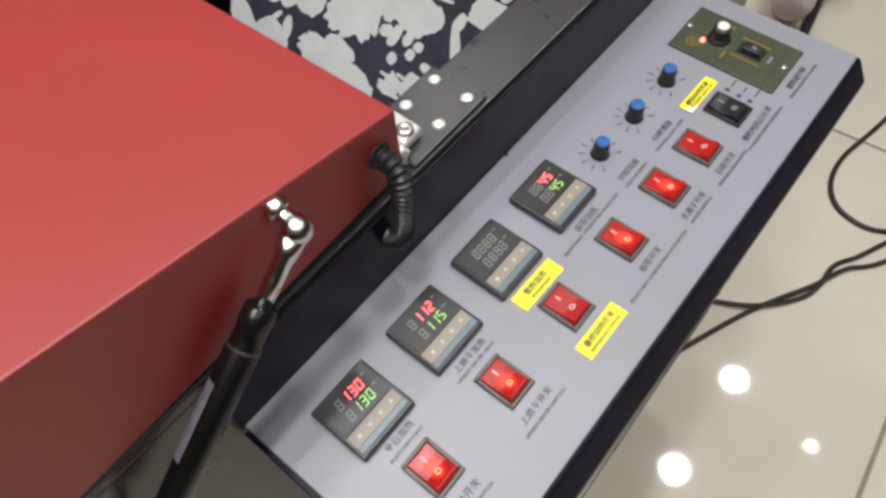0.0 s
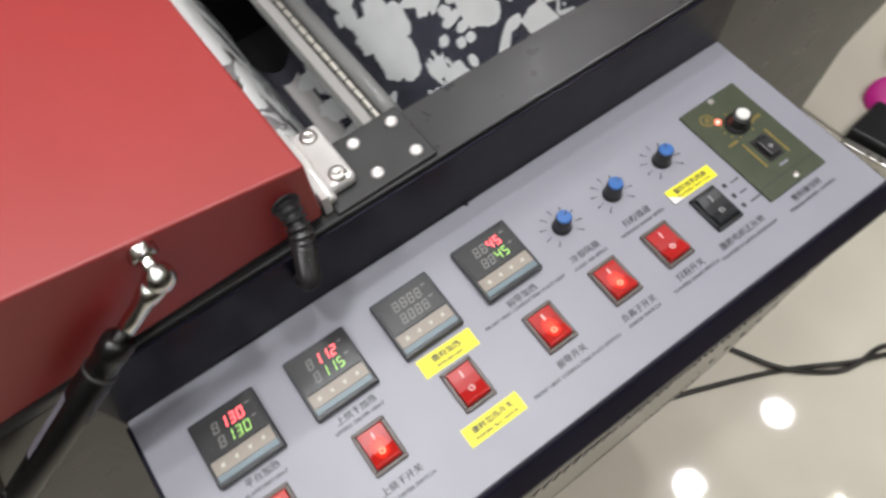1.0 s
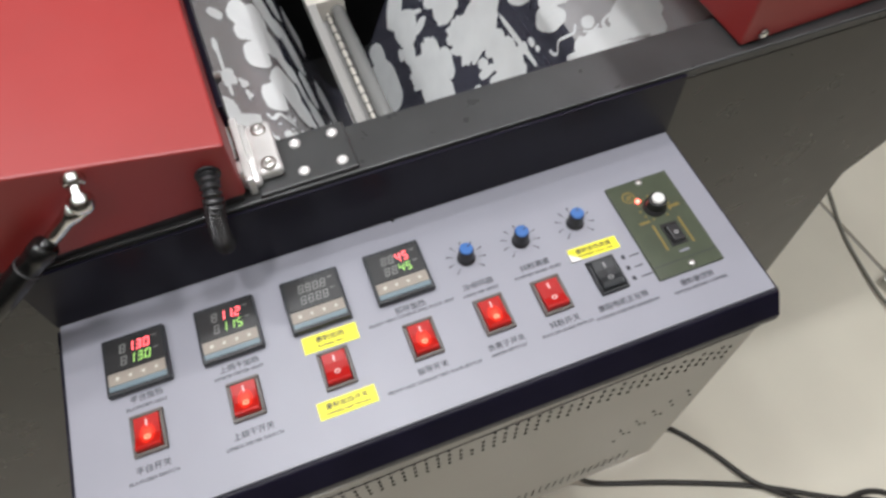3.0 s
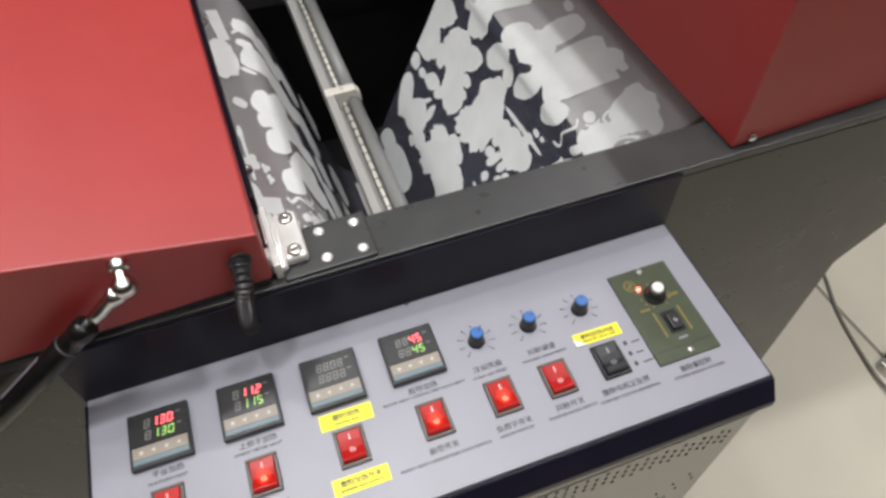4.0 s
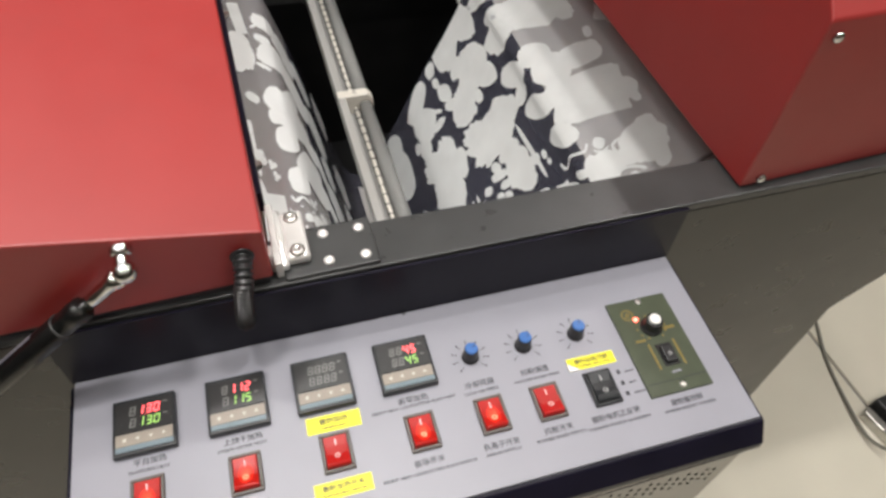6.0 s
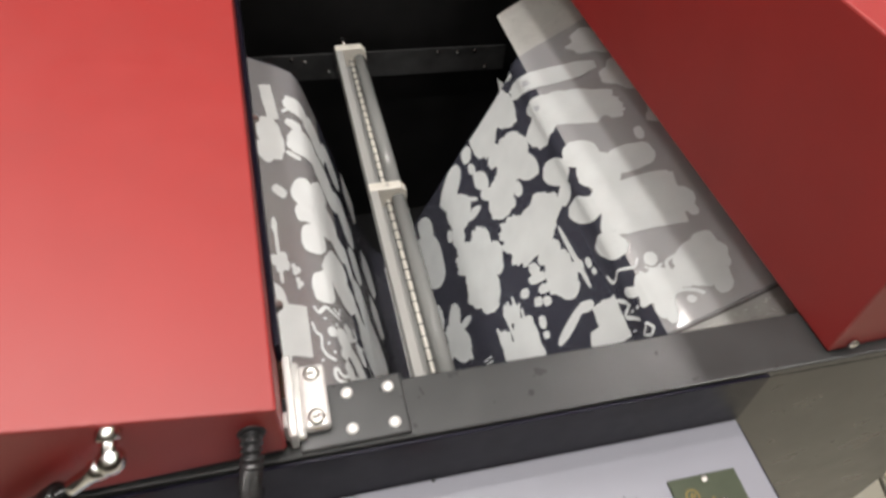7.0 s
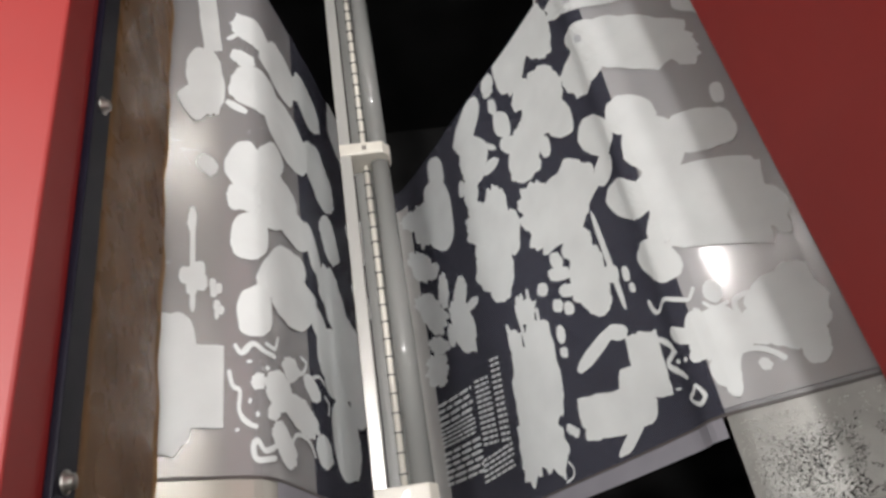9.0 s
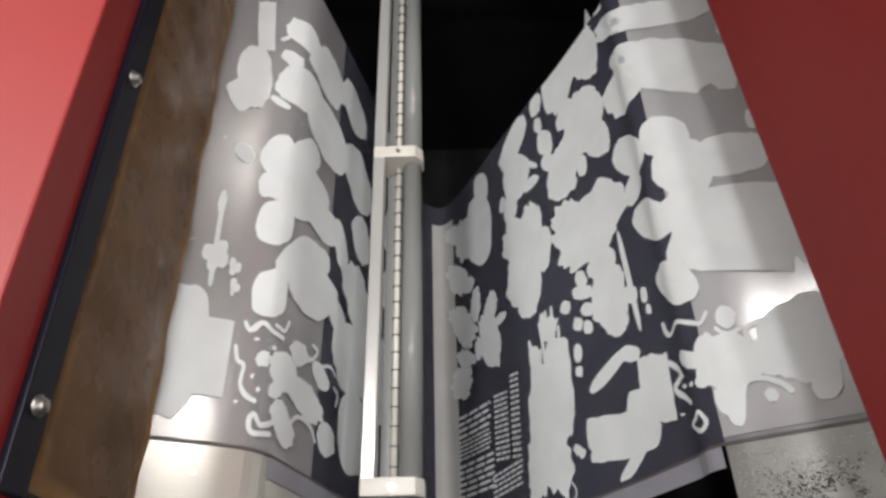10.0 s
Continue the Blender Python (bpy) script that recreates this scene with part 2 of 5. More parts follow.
def ring(r0, r1, h, m, n=20):
    """A flat open ring of inner radius r0, outer radius r1 and height h."""
    b = bmesh.new()
    rows = [[b.verts.new((r * math.cos(2 * math.pi * k / n), r * math.sin(2 * math.pi * k / n), z)) for k in range(n)] for r, z in ((r0, 0), (r1, 0), (r1, h), (r0, h))]
    for a, c in zip(rows, rows[1:] + rows[:1]):
        for k in range(n):
            b.faces.new((a[k], a[(k + 1) % n], c[(k + 1) % n], c[k]))
    b.transform(m)
    return b


def aim(a, b):
    """Pose that puts the z axis from a towards b."""
    a, b = Vector(a), Vector(b)
    return Matrix.Translation(a) @ (b - a).to_track_quat("Z", "Y").to_matrix().to_4x4()


def rod(a, b, r, n=20, bm=None, bevel=0.0):
    length = (Vector(b) - Vector(a)).length
    prof = [(r - bevel, 0), (r, bevel), (r, length - bevel), (r - bevel, length)] if bevel else [(r, 0), (r, length)]
    return lathe(prof, aim(a, b), n, bm)


def spline(points, n=8):
    ps = [Vector(p) for p in points]
    out = []
    for i in range(len(ps) - 1):
        a, b, c, d = ps[max(i - 1, 0)], ps[i], ps[i + 1], ps[min(i + 2, len(ps) - 1)]
        for k in range(n):
            t = k / n
            out.append(0.5 * (2 * b + (c - a) * t + (2 * a - 5 * b + 4 * c - d) * t * t + (3 * b - a - 3 * c + d) * t ** 3))
    out.append(ps[-1])
    return out


def tube(points, radius, sides=12, n=8, ripple=0.0, pitch=0.005, bm=None):
    path = spline(points, n)
    b = bmesh.new()
    rings, run = [], 0.0
    up = Vector((0, 0, 1))
    for i, p in enumerate(path):
        d = (path[min(i + 1, len(path) - 1)] - path[max(i - 1, 0)]).normalized()
        if i:
            run += (p - path[i - 1]).length
        s = d.cross(up)
        s = s.normalized() if s.length > 1e-4 else Vector((1, 0, 0))
        u = s.cross(d)
        r = radius + ripple * math.sin(2 * math.pi * run / pitch)
        rings.append([b.verts.new(p + r * (math.cos(2 * math.pi * k / sides) * s + math.sin(2 * math.pi * k / sides) * u)) for k in range(sides)])
    for a, c in zip(rings, rings[1:]):
        for k in range(sides):
            b.faces.new((a[k], a[(k + 1) % sides], c[(k + 1) % sides], c[k]))
    b.faces.new(rings[0][::-1])
    b.faces.new(rings[-1])
    bmesh.ops.recalc_face_normals(b, faces=b.faces[:])
    return join(bm, b)


def prism(outline, axis, lo, hi, bevel=0.0):
    """Extrude a closed outline of pairs along an axis: 'x' takes (y, z), 'y' takes (x, z), 'z' takes (x, y)."""
    b = bmesh.new()
    put = {"x": lambda p, h: (h, p[0], p[1]), "y": lambda p, h: (p[0], h, p[1]), "z": lambda p, h: (p[0], p[1], h)}[axis]
    lower = [b.verts.new(put(p, lo)) for p in outline]
    upper = [b.verts.new(put(p, hi)) for p in outline]
    n = len(outline)
    b.faces.new(lower)
    b.faces.new(upper[::-1])
    for k in range(n):
        b.faces.new((lower[k], upper[k], upper[(k + 1) % n], lower[(k + 1) % n]))
    bmesh.ops.recalc_face_normals(b, faces=b.faces[:])
    if bevel:
        bmesh.ops.bevel(b, geom=b.edges[:], offset=bevel, segments=2, affect="EDGES", profile=0.5)
    return b


def lettering(name, words, x, y, z, width, material, parent, label="", turn=0.0, height=None):
    """Flat printed words, centred at (x, y), fitted to a width, 0.15 mm thick."""
    c = bpy.data.curves.new(name, "FONT")
    c.body = words
    c.align_x, c.align_y = "CENTER", "CENTER"
    tmp = bpy.data.objects.new(name, c)
    scene.collection.objects.link(tmp)
    me = bpy.data.meshes.new_from_object(tmp.evaluated_get(bpy.context.evaluated_depsgraph_get()))
    bpy.data.objects.remove(tmp)
    xs = [v.co.x for v in me.vertices]
    ys = [v.co.y for v in me.vertices]
    k = width / (max(xs) - min(xs))
    ky = height / (max(ys) - min(ys)) if height else k
    cx, cy = (max(xs) + min(xs)) / 2, (max(ys) + min(ys)) / 2
    for v in me.vertices:
        v.co = Vector(((v.co.x - cx) * k, (v.co.y - cy) * ky, 0))
    bold = bmesh.new()
    for k in (-1, 0, 1):
        at = len(bold.verts)
        bold.from_mesh(me)
        bold.verts.ensure_lookup_table()
        for v in bold.verts[at:]:
            v.co += Vector((k * 0.00013, k * 0.00006, 0.00002 * k))
    bold.to_mesh(me)
    bold.free()
    me.materials.clear()
    me.materials.append(material)
    ob = new(name, me)
    ob.parent = parent
    ob.location = (x, y, z)
    ob.rotation_euler = (0, 0, radians(turn))
    if label:
        ob["label"] = label
    return ob


def bar_text(name, x, y, z, width, height, material, parent, count=4):
    """Unreadable writing: plain bars of its size."""
    bm = None
    step = width / count
    for k in range(count):
        bm = box(x - width / 2 + step * k + step * 0.1, x - width / 2 + step * (k + 1) - step * 0.1, y - height / 2, y + height / 2, z, z + 0.0002, bm=bm)
    return part(name, bm, material, parent)


# ---- the room ----
def room():
    floor = tagged(mesh_object("floor", box(-4, 4, -4, 4, -0.12, -0.004), GROUT), "polished cream floor tiles with grey grout", "floor", kind="structure")
    turn = pose(0, 0, 0, 0, 0, 4)
    me = None
    size = 1.20
    x0, y0 = 1.145 - size * 4, -0.573 - size * 4
    for i in range(9):
        for j in range(9):
            m = turn @ pose(x0 + (i + .5) * size, y0 + (j + .5) * size, 0)
            if abs(m.translation.x) > 4.1 or abs(m.translation.y) > 4.1:
                continue
            if me is None:
                h = size / 2 - 0.004
                ob = part("tile", box(-h, h, -h, h, -0.01, 0, 0.0015, 1), TILE, floor)
                me = ob.data
            else:
                ob = new("tile", me)
                ob.parent = floor
            ob.matrix_basis = m
    for name, b in (("wall_north", (-4.1, 4.1, 4, 4.1)), ("wall_south", (-4.1, 4.1, -4.1, -4)), ("wall_east", (4, 4.1, -4, 4)), ("wall_west", (-4.1, -4, -4, 4))):
        tagged(mesh_object(name, box(*b, -0.1, CEIL), WALL), "plain grey painted wall", "wall", kind="structure")
    tagged(mesh_object("ceiling", box(-4.1, 4.1, -4.1, 4.1, CEIL, CEIL + 0.1), CEILING), "plain white ceiling", "ceiling", kind="structure")
    first = None
    # includes the unseen downlights added to balance the lighting
    for x, y in LAMPS:
        if first is None:
            first = thing("ceiling_downlight", x, y, CEIL, "round white recessed ceiling downlight, switched on; most are added, unseen", "ceiling lamp", "downlights in the ceiling")
            part("trim_ring", lathe([(0.088, -0.002), (0.110, -0.002), (0.110, -0.012), (0.092, -0.016), (0.088, -0.012)], n=40), CEILING, first, smooth=True)
        else:
            copy_thing(first, pose(x, y, CEIL))
        lamp = bpy.data.lights.new("downlight", "AREA")
        lamp.shape, lamp.size, lamp.energy, lamp.color, lamp.spread = "DISK", 0.14, LAMP_WATTS, (0.985, 0.985, 1.0), radians(125)
        lo = new("downlight", lamp)
        lo.location = (x, y, CEIL - 0.02)
    lamp = bpy.data.lights.new("spot_lamp", "AREA")
    lamp.shape, lamp.size, lamp.energy, lamp.color = "DISK", 0.03, 1.2, (1.0, 0.93, 0.8)
    lo = new("spot_lamp", lamp)
    lo.location = (1.80, -1.03, CEIL - 0.02)


room()


# ---- film path through the machine: (x, z) ----
PROFILE = [(-0.301, 0.875), (-0.202, 0.842), (-0.092, 0.789), (-0.032, 0.758), (-0.011, 0.736), (0.008, 0.676), (0.037, 0.569), (0.066, 0.448), (0.092, 0.343), (0.12, 0.305),
           (0.149, 0.312), (0.197, 0.398), (0.233, 0.472), (0.277, 0.56), (0.315, 0.635), (0.351, 0.715), (0.367, 0.753), (0.457, 0.812), (0.58, 0.897)]
# the station of each of these places along the film, and how much the slack web draws in across there
STATION = [0, 0.1044, 0.2253, 0.2924, 0.3243, 0.3905, 0.5086, 0.6435, 0.7624, 0.8158, 0.8516, 0.9577, 1.045, 1.1489, 1.2366, 1.3278, 1.372, 1.4826, 1.6388]
DRAW = [1.005, 1.005, 1.005, 1.004, 1.003, 0.997, 0.987, 0.976, 0.966, 0.961, 0.961, 0.964, 0.967, 0.971, 0.974, 0.977, 0.979, 0.975, 0.97]
CURVE = [(p.x, p.z) for p in spline([(x, 0, z) for x, z in PROFILE], 6)]
RUN = [a + (b - a) * k / 6 for a, b in zip(STATION, STATION[1:]) for k in range(6)] + [STATION[-1]]
FILM_FRONT, FILM_BACK = 0.20, 0.80


def on_film(s, y, lift=0.0):
    """The place at a run of s metres along the film and y across, lifted off its upper side."""
    s = min(max(s, 0.001), RUN[-1] - 0.001)
    i = max(k for k in range(len(RUN)) if RUN[k] <= s)
    i = min(i, len(CURVE) - 2)
    t = (s - RUN[i]) / (RUN[i + 1] - RUN[i])
    (xa, za), (xb, zb) = CURVE[i], CURVE[i + 1]
    d = math.hypot(xb - xa, zb - za)
    y = 0.21 + (y - 0.21) * float(np.interp(s, STATION, DRAW)) - 0.010 * (1 - float(np.interp(s, STATION, DRAW))) / 0.03
    return Vector((xa + t * (xb - xa) - lift * (zb - za) / d, y, za + t * (zb - za) + lift * (xb - xa) / d))


def sheet(s0, s1, y0, y1, lift, thick, ns=120, ny=1):
    b = bmesh.new()
    rows = []
    for k in range(ns + 1):
        s = s0 + (s1 - s0) * k / ns
        rows.append([[b.verts.new(on_film(s, y0 + (y1 - y0) * j / ny, lift - h)) for j in range(ny + 1)] for h in ((0, thick) if thick else (0,))])
    for a, c in zip(rows, rows[1:]):
        for j in range(ny):
            b.faces.new((a[0][j], c[0][j], c[0][j + 1], a[0][j + 1]))
            if thick:
                b.faces.new((a[1][j], a[1][j + 1], c[1][j + 1], c[1][j]))
        if thick:
            b.faces.new((a[0][0], a[1][0], c[1][0], c[0][0]))
            b.faces.new((a[0][ny], c[0][ny], c[1][ny], a[1][ny]))
    return b


# ---- the machine ----
def machine():
    mc = thing("dryer_machine", 0.15, 0.5, 0, "dark glossy sheet-metal film dryer with red hoods on a cream floor", "machine")
    base = Matrix.Translation((-0.15, -0.5, 0))

    def add(name, bm, material, label="", smooth=False, parent=mc):
        if parent is mc:
            bm.transform(base)
        return part(name, bm, material, parent, label, smooth)

    def turned(bm):
        bm.transform(Matrix.Rotation(radians(-0.9), 4, "Z"))
        return bm

    def leaned(bm, x, y, deg):
        bm.transform(Matrix.Translation((x, y, 0)) @ Matrix.Rotation(radians(deg), 4, "Z") @ Matrix.Translation((-x, -y, 0)))
        return bm

    add("inner_liner", turned(box(-1.08, 0.62, 0.050, 0.055, 0.195, 0.76)), INNER)
    add("front_wall", turned(prism([(-1.1, 0.36), (0.64, 0.36), (0.64, 0.652), (0.87, 0.944), (-1.1, 0.944)], "y", 0.0365, 0.046, 0.001)), BODY, "glossy dark brown-grey front panel")
    add("side_wall", prism([(0.626, 0.1987), (0.638, 0.1987), (0.638, 0.652), (0.866, 0.9415), (0.851, 0.9415), (0.626, 0.656)], "y", 0.0475, 0.99), BODY, "dark side wall leaning out under the feed end")
    add("side_wall", box(-1.1, -1.088, 0.046, 0.99, 0.1987, 0.944), BODY)
    add("back_wall", box(-1.1, 0.66, 0.9905, 1.005, 0.1990, 0.953), INNER)
    add("chamber_floor", box(-1.096, 0.634, 0.048, 0.9995, 0.180, 0.1985), INNER)
    add("chamber_wall", box(-0.32, -0.31, 0.05, 0.988, 0.202, 0.77), INNER)
    add("front_rail", turned(box(-1.1, 0.872, 0.0362, 0.0855, 0.9445, DECK, 0.0016, 2)), DECKGREY, "dark grey painted front rail")
    add("rail_skirt", turned(box(-0.07, 0.66, 0.0805, 0.0845, 0.74, 0.944)), INNER)
    add("back_rail", box(-1.1, 0.872, 0.94, 1.005, 0.9545, 0.962, 0.001, 1), INNER)
    add("red_band", turned(box(-1.1, 0.64, 0.032, 0.046, 0.19, 0.359, 0.0015, 1)), RED, "red painted band along the foot")
    add("foot_skirt", box(-1.1, 0.64, 0.036, 0.05, 0.13, 0.189), BODY)
    for x in (-1.0, -0.2, 0.58):
        for y in (0.12, 0.86):
            c = add("castor", lathe([(0.03, -0.014), (0.035, -0.010), (0.035, 0.010), (0.03, 0.014)], pose(x, y, 0.035, 90, 0, 90), 24), TYRE, "black rubber castor")
            st = bmesh.new()
            box(x - 0.02, x + 0.02, y - 0.02, y + 0.02, 0.068, 0.195, bm=st)
            add("castor_fork", st, BRACKET)
    # upright black strip with bolts under the end of the hood
    strip = add("clamp_strip", leaned(box(-0.0690, -0.0640, 0.112, 0.915, 0.9640, 0.9880, 0.0012, 2), -0.069, 0.04, 0.8), NAVY, "black clamping strip with pan-head bolts")
    for y in (0.157, 0.396, 0.640):
        bolt = lathe([(0.0060, 0), (0.0060, 0.0012), (0.0042, 0.0016), (0.0038, 0.0046), (0.0016, 0.0056)], pose(-0.0642 - 0.014 * (y - 0.04), y, 0.9765, 0, 90, 0), 16)
        bolt.transform(base)
        part("bolt", bolt, STEEL, strip, "chrome bolt", True)
    # brown cloth curtain at the oven mouth, hanging down to the film
    b = bmesh.new()
    rows = []
    for k in range(61):
        y = 0.118 + 0.79 * k / 60
        rows.append([b.verts.new((-0.0665 - 0.014 * (y - 0.04) - 0.0145 * (j / 10) ** 1.4 + 0.0011 * math.sin(k * 0.55 + j * 0.35) * (j / 10) + 0.0007 * math.sin(k * 1.37), y, 0.9645 - 0.160 * j / 10)) for j in range(11)])
    for a, c in zip(rows, rows[1:]):
        for j in range(10):
            b.faces.new((a[j], c[j], c[j + 1], a[j + 1]))
    bmesh.ops.solidify(b, geom=b.faces[:], thickness=0.0006)
    add("oven_curtain", b, PTFE, "brown coated cloth curtain", True)
    # guide plates below the film
    b = sheet(0.0, 0.415, 0.10, 0.80, -0.0012, 0.002, 40)
    add("guide_plate", b, SATIN, "shiny steel guide plate")
    b = sheet(1.373, 1.63, 0.2045, 0.94, -0.0012, 0.002, 40)
    add("guide_plate", b, PLATE, "satin steel guide plate under the film")
    b = sheet(1.373, 1.63, 0.10, 0.2040, -0.0012, 0.002, 40)
    plate = add("guide_plate", b, DUSTY, "steel guide plate dusted with powder")
    rnd = random.Random(5)
    for name, material, count, s_lo, s_hi, y_lo, y_hi in (("powder_specks", POWDER, 20000, 1.385, 1.58, 0.103, 0.178), ("powder_dust", POWDER_WHITE, 900, 1.378, 1.50, 0.105, 0.19), ("powder_dust", POWDER_WHITE, 500, 1.40, 1.52, 0.805, 0.92), ("powder_specks", POWDER, 400, 1.378, 1.48, 0.82, 0.935)):
        b = bmesh.new()
        for k in range(count):
            s, y = rnd.uniform(s_lo, s_hi), y_lo + (y_hi - y_lo) * (1 - rnd.random() ** 1.3 if y_hi < 0.2 and "specks" not in name else rnd.random() ** 1.2)
            if noise.noise(Vector((s * 22, y * 22, 3.7))) + 0.5 * noise.noise(Vector((s * 90, y * 90, 1.2))) < rnd.uniform(-0.35, 0.2):
                continue
            if count > 5000 and rnd.random() > min(1, (s - s_lo) / 0.09) * min(1, (y_hi - y) / 0.03):
                continue
            r = rnd.uniform(0.0003, 0.0008)
            a0 = rnd.uniform(0, 6.28)
            vs = [b.verts.new(on_film(s + r * math.cos(a0 + q * 1.257), y + r * math.sin(a0 + q * 1.257) * 0.8, 0.0)) for q in range(5)]
            top = b.verts.new(on_film(s, y, 0.0006))
            for q in range(5):
                b.faces.new((vs[q], vs[(q + 1) % 5], top))
        b.transform(base)
        part(name, b, material, plate)["kind"] = "stuff"
    # cross bracket at the back of the chamber
    br = add("cross_bracket", prism([(-0.09, 0.628), (0.41, 0.608), (0.41, 0.664), (-0.09, 0.684)], "y", 0.955, 0.959, 0.0008), BRACKET, "scuffed black steel bracket")
    for x, z in ((-0.012, 0.673), (0.012, 0.665), (0.055, 0.640), (0.113, 0.644), (0.27, 0.662), (0.31, 0.656), (0.345, 0.658), (0.37, 0.618)):
        sc = lathe([(0.0042, 0), (0.0042, 0.0012), (0.0024, 0.0026)], pose(x, 0.955, z, 90, 0, 0), 12)
        sc.transform(base)
        part("screw", sc, CHROME, br, "", True)
    # right hood
    outline = [(0.037, 0.957), (0.037, 1.138), (0.052, 1.156), (0.078, 1.174), (0.110, 1.184), (0.93, 1.184), (0.93, 0.957)]
    hood = add("hood", leaned(prism(outline, "x", 0.3685, 0.868, 0.0022), 0.3685, 0.037, 1.4), RED, "red powder-coated hood over the feed side")
    for x, z in ((0.388, 0.966), (0.382, 1.123)):
        sc = lathe([(0.0048, 0), (0.0048, 0.002), (0.0038, 0.0034), (0.0015, 0.0038)], pose(x, 0.037, z, 90, 0, 0), 16)
        sc.transform(base)
        part("screw", sc, CHROME, hood, "chrome screw", True)
    # hinge plate with four screws
    hp = add("hinge_plate", box(-0.060, 0.020, 0.0385, 0.0885, DECK + 0.0002, DECK + 0.0042, 0.0015, 2), DECKGREY, "dark grey plate with four screws")
    for x, y in ((-0.022, 0.0785), (0.009, 0.0778), (-0.022, 0.0488), (0.009, 0.0478)):
        sc = lathe([(0.0048, 0), (0.0046, 0.0012), (0.0030, 0.0022), (0.0012, 0.0024), (0.0010, 0.0014)], pose(x, y, DECK + 0.0042), 20)
        sc.transform(base)
        part("screw", sc, HINGE, hp, "chrome screw", True)
    hg = add("hinge", box(-0.056, -0.036, 0.0505, 0.103, DECK + 0.0043, DECK + 0.0150, 0.0035, 3), HINGE, "polished steel hinge")
    leaf = box(-0.066, -0.060, 0.044, 0.110, DECK + 0.0005, DECK + 0.020, 0.0012, 2)
    box(-0.0695, -0.0655, 0.050, 0.062, DECK + 0.001, DECK + 0.024, 0.001, 1, bm=leaf)
    leaf.transform(base)
    part("leaf", leaf, HINGE, hg)
    bar = rod((-0.0585, 0.046, DECK + 0.009), (-0.0585, 0.108, DECK + 0.009), 0.0042, 16, bevel=0.001)
    bar.transform(base)
    part("barrel", bar, HINGE, hg, "", True)
    for y in (0.0940, 0.0580):
        sc = lathe([(0.0064, 0), (0.0060, 0.0016), (0.0042, 0.0024), (0.0016, 0.0026), (0.0013, 0.0014)], pose(-0.046, y, DECK + 0.0150), 20)
        sc.transform(base)
        part("screw", sc, STEEL, hg, "", True)
    return mc


machine()


def dryer_hood():
    hd = thing("dryer_hood", -0.5, 0.5, 0.965, "closed red powder-coated dryer hood on the machine", "hood")
    b = prism([(-0.069, 0.965), (-0.069, 1.0225), (-0.60, 1.1440), (-1.05, 1.1440), (-1.05, 0.965)], "y", 0.040, 0.925, 0.0018)
    b.transform(Matrix.Translation((-0.069, 0.04, 0)) @ Matrix.Rotation(radians(0.8), 4, "Z") @ Matrix.Translation((0.069, -0.04, 0)))
    b.transform(Matrix.Translation((0.5, -0.5, -0.965)))
    part("cover", b, RED, hd)
    b = lathe([(0.0085, 0.0), (0.0094, 0.0006), (0.0094, 0.0016), (0.0080, 0.0022)], pose(-0.088 + 0.5, 0.0405 - 0.5, 0.999 - 0.965, 90, 0, 0), 24)
    part("grommet", b, BLACK_PLASTIC, hd, "black rubber grommet", True)
    b = box(-1.05, -0.072, 0.0425, 0.0505, 0.9555, 0.9645)
    b.transform(Matrix.Translation((0.5, -0.5, -0.965)))
    part("seal", b, BLACK_PLASTIC, hd, "black rubber seal")


dryer_hood()


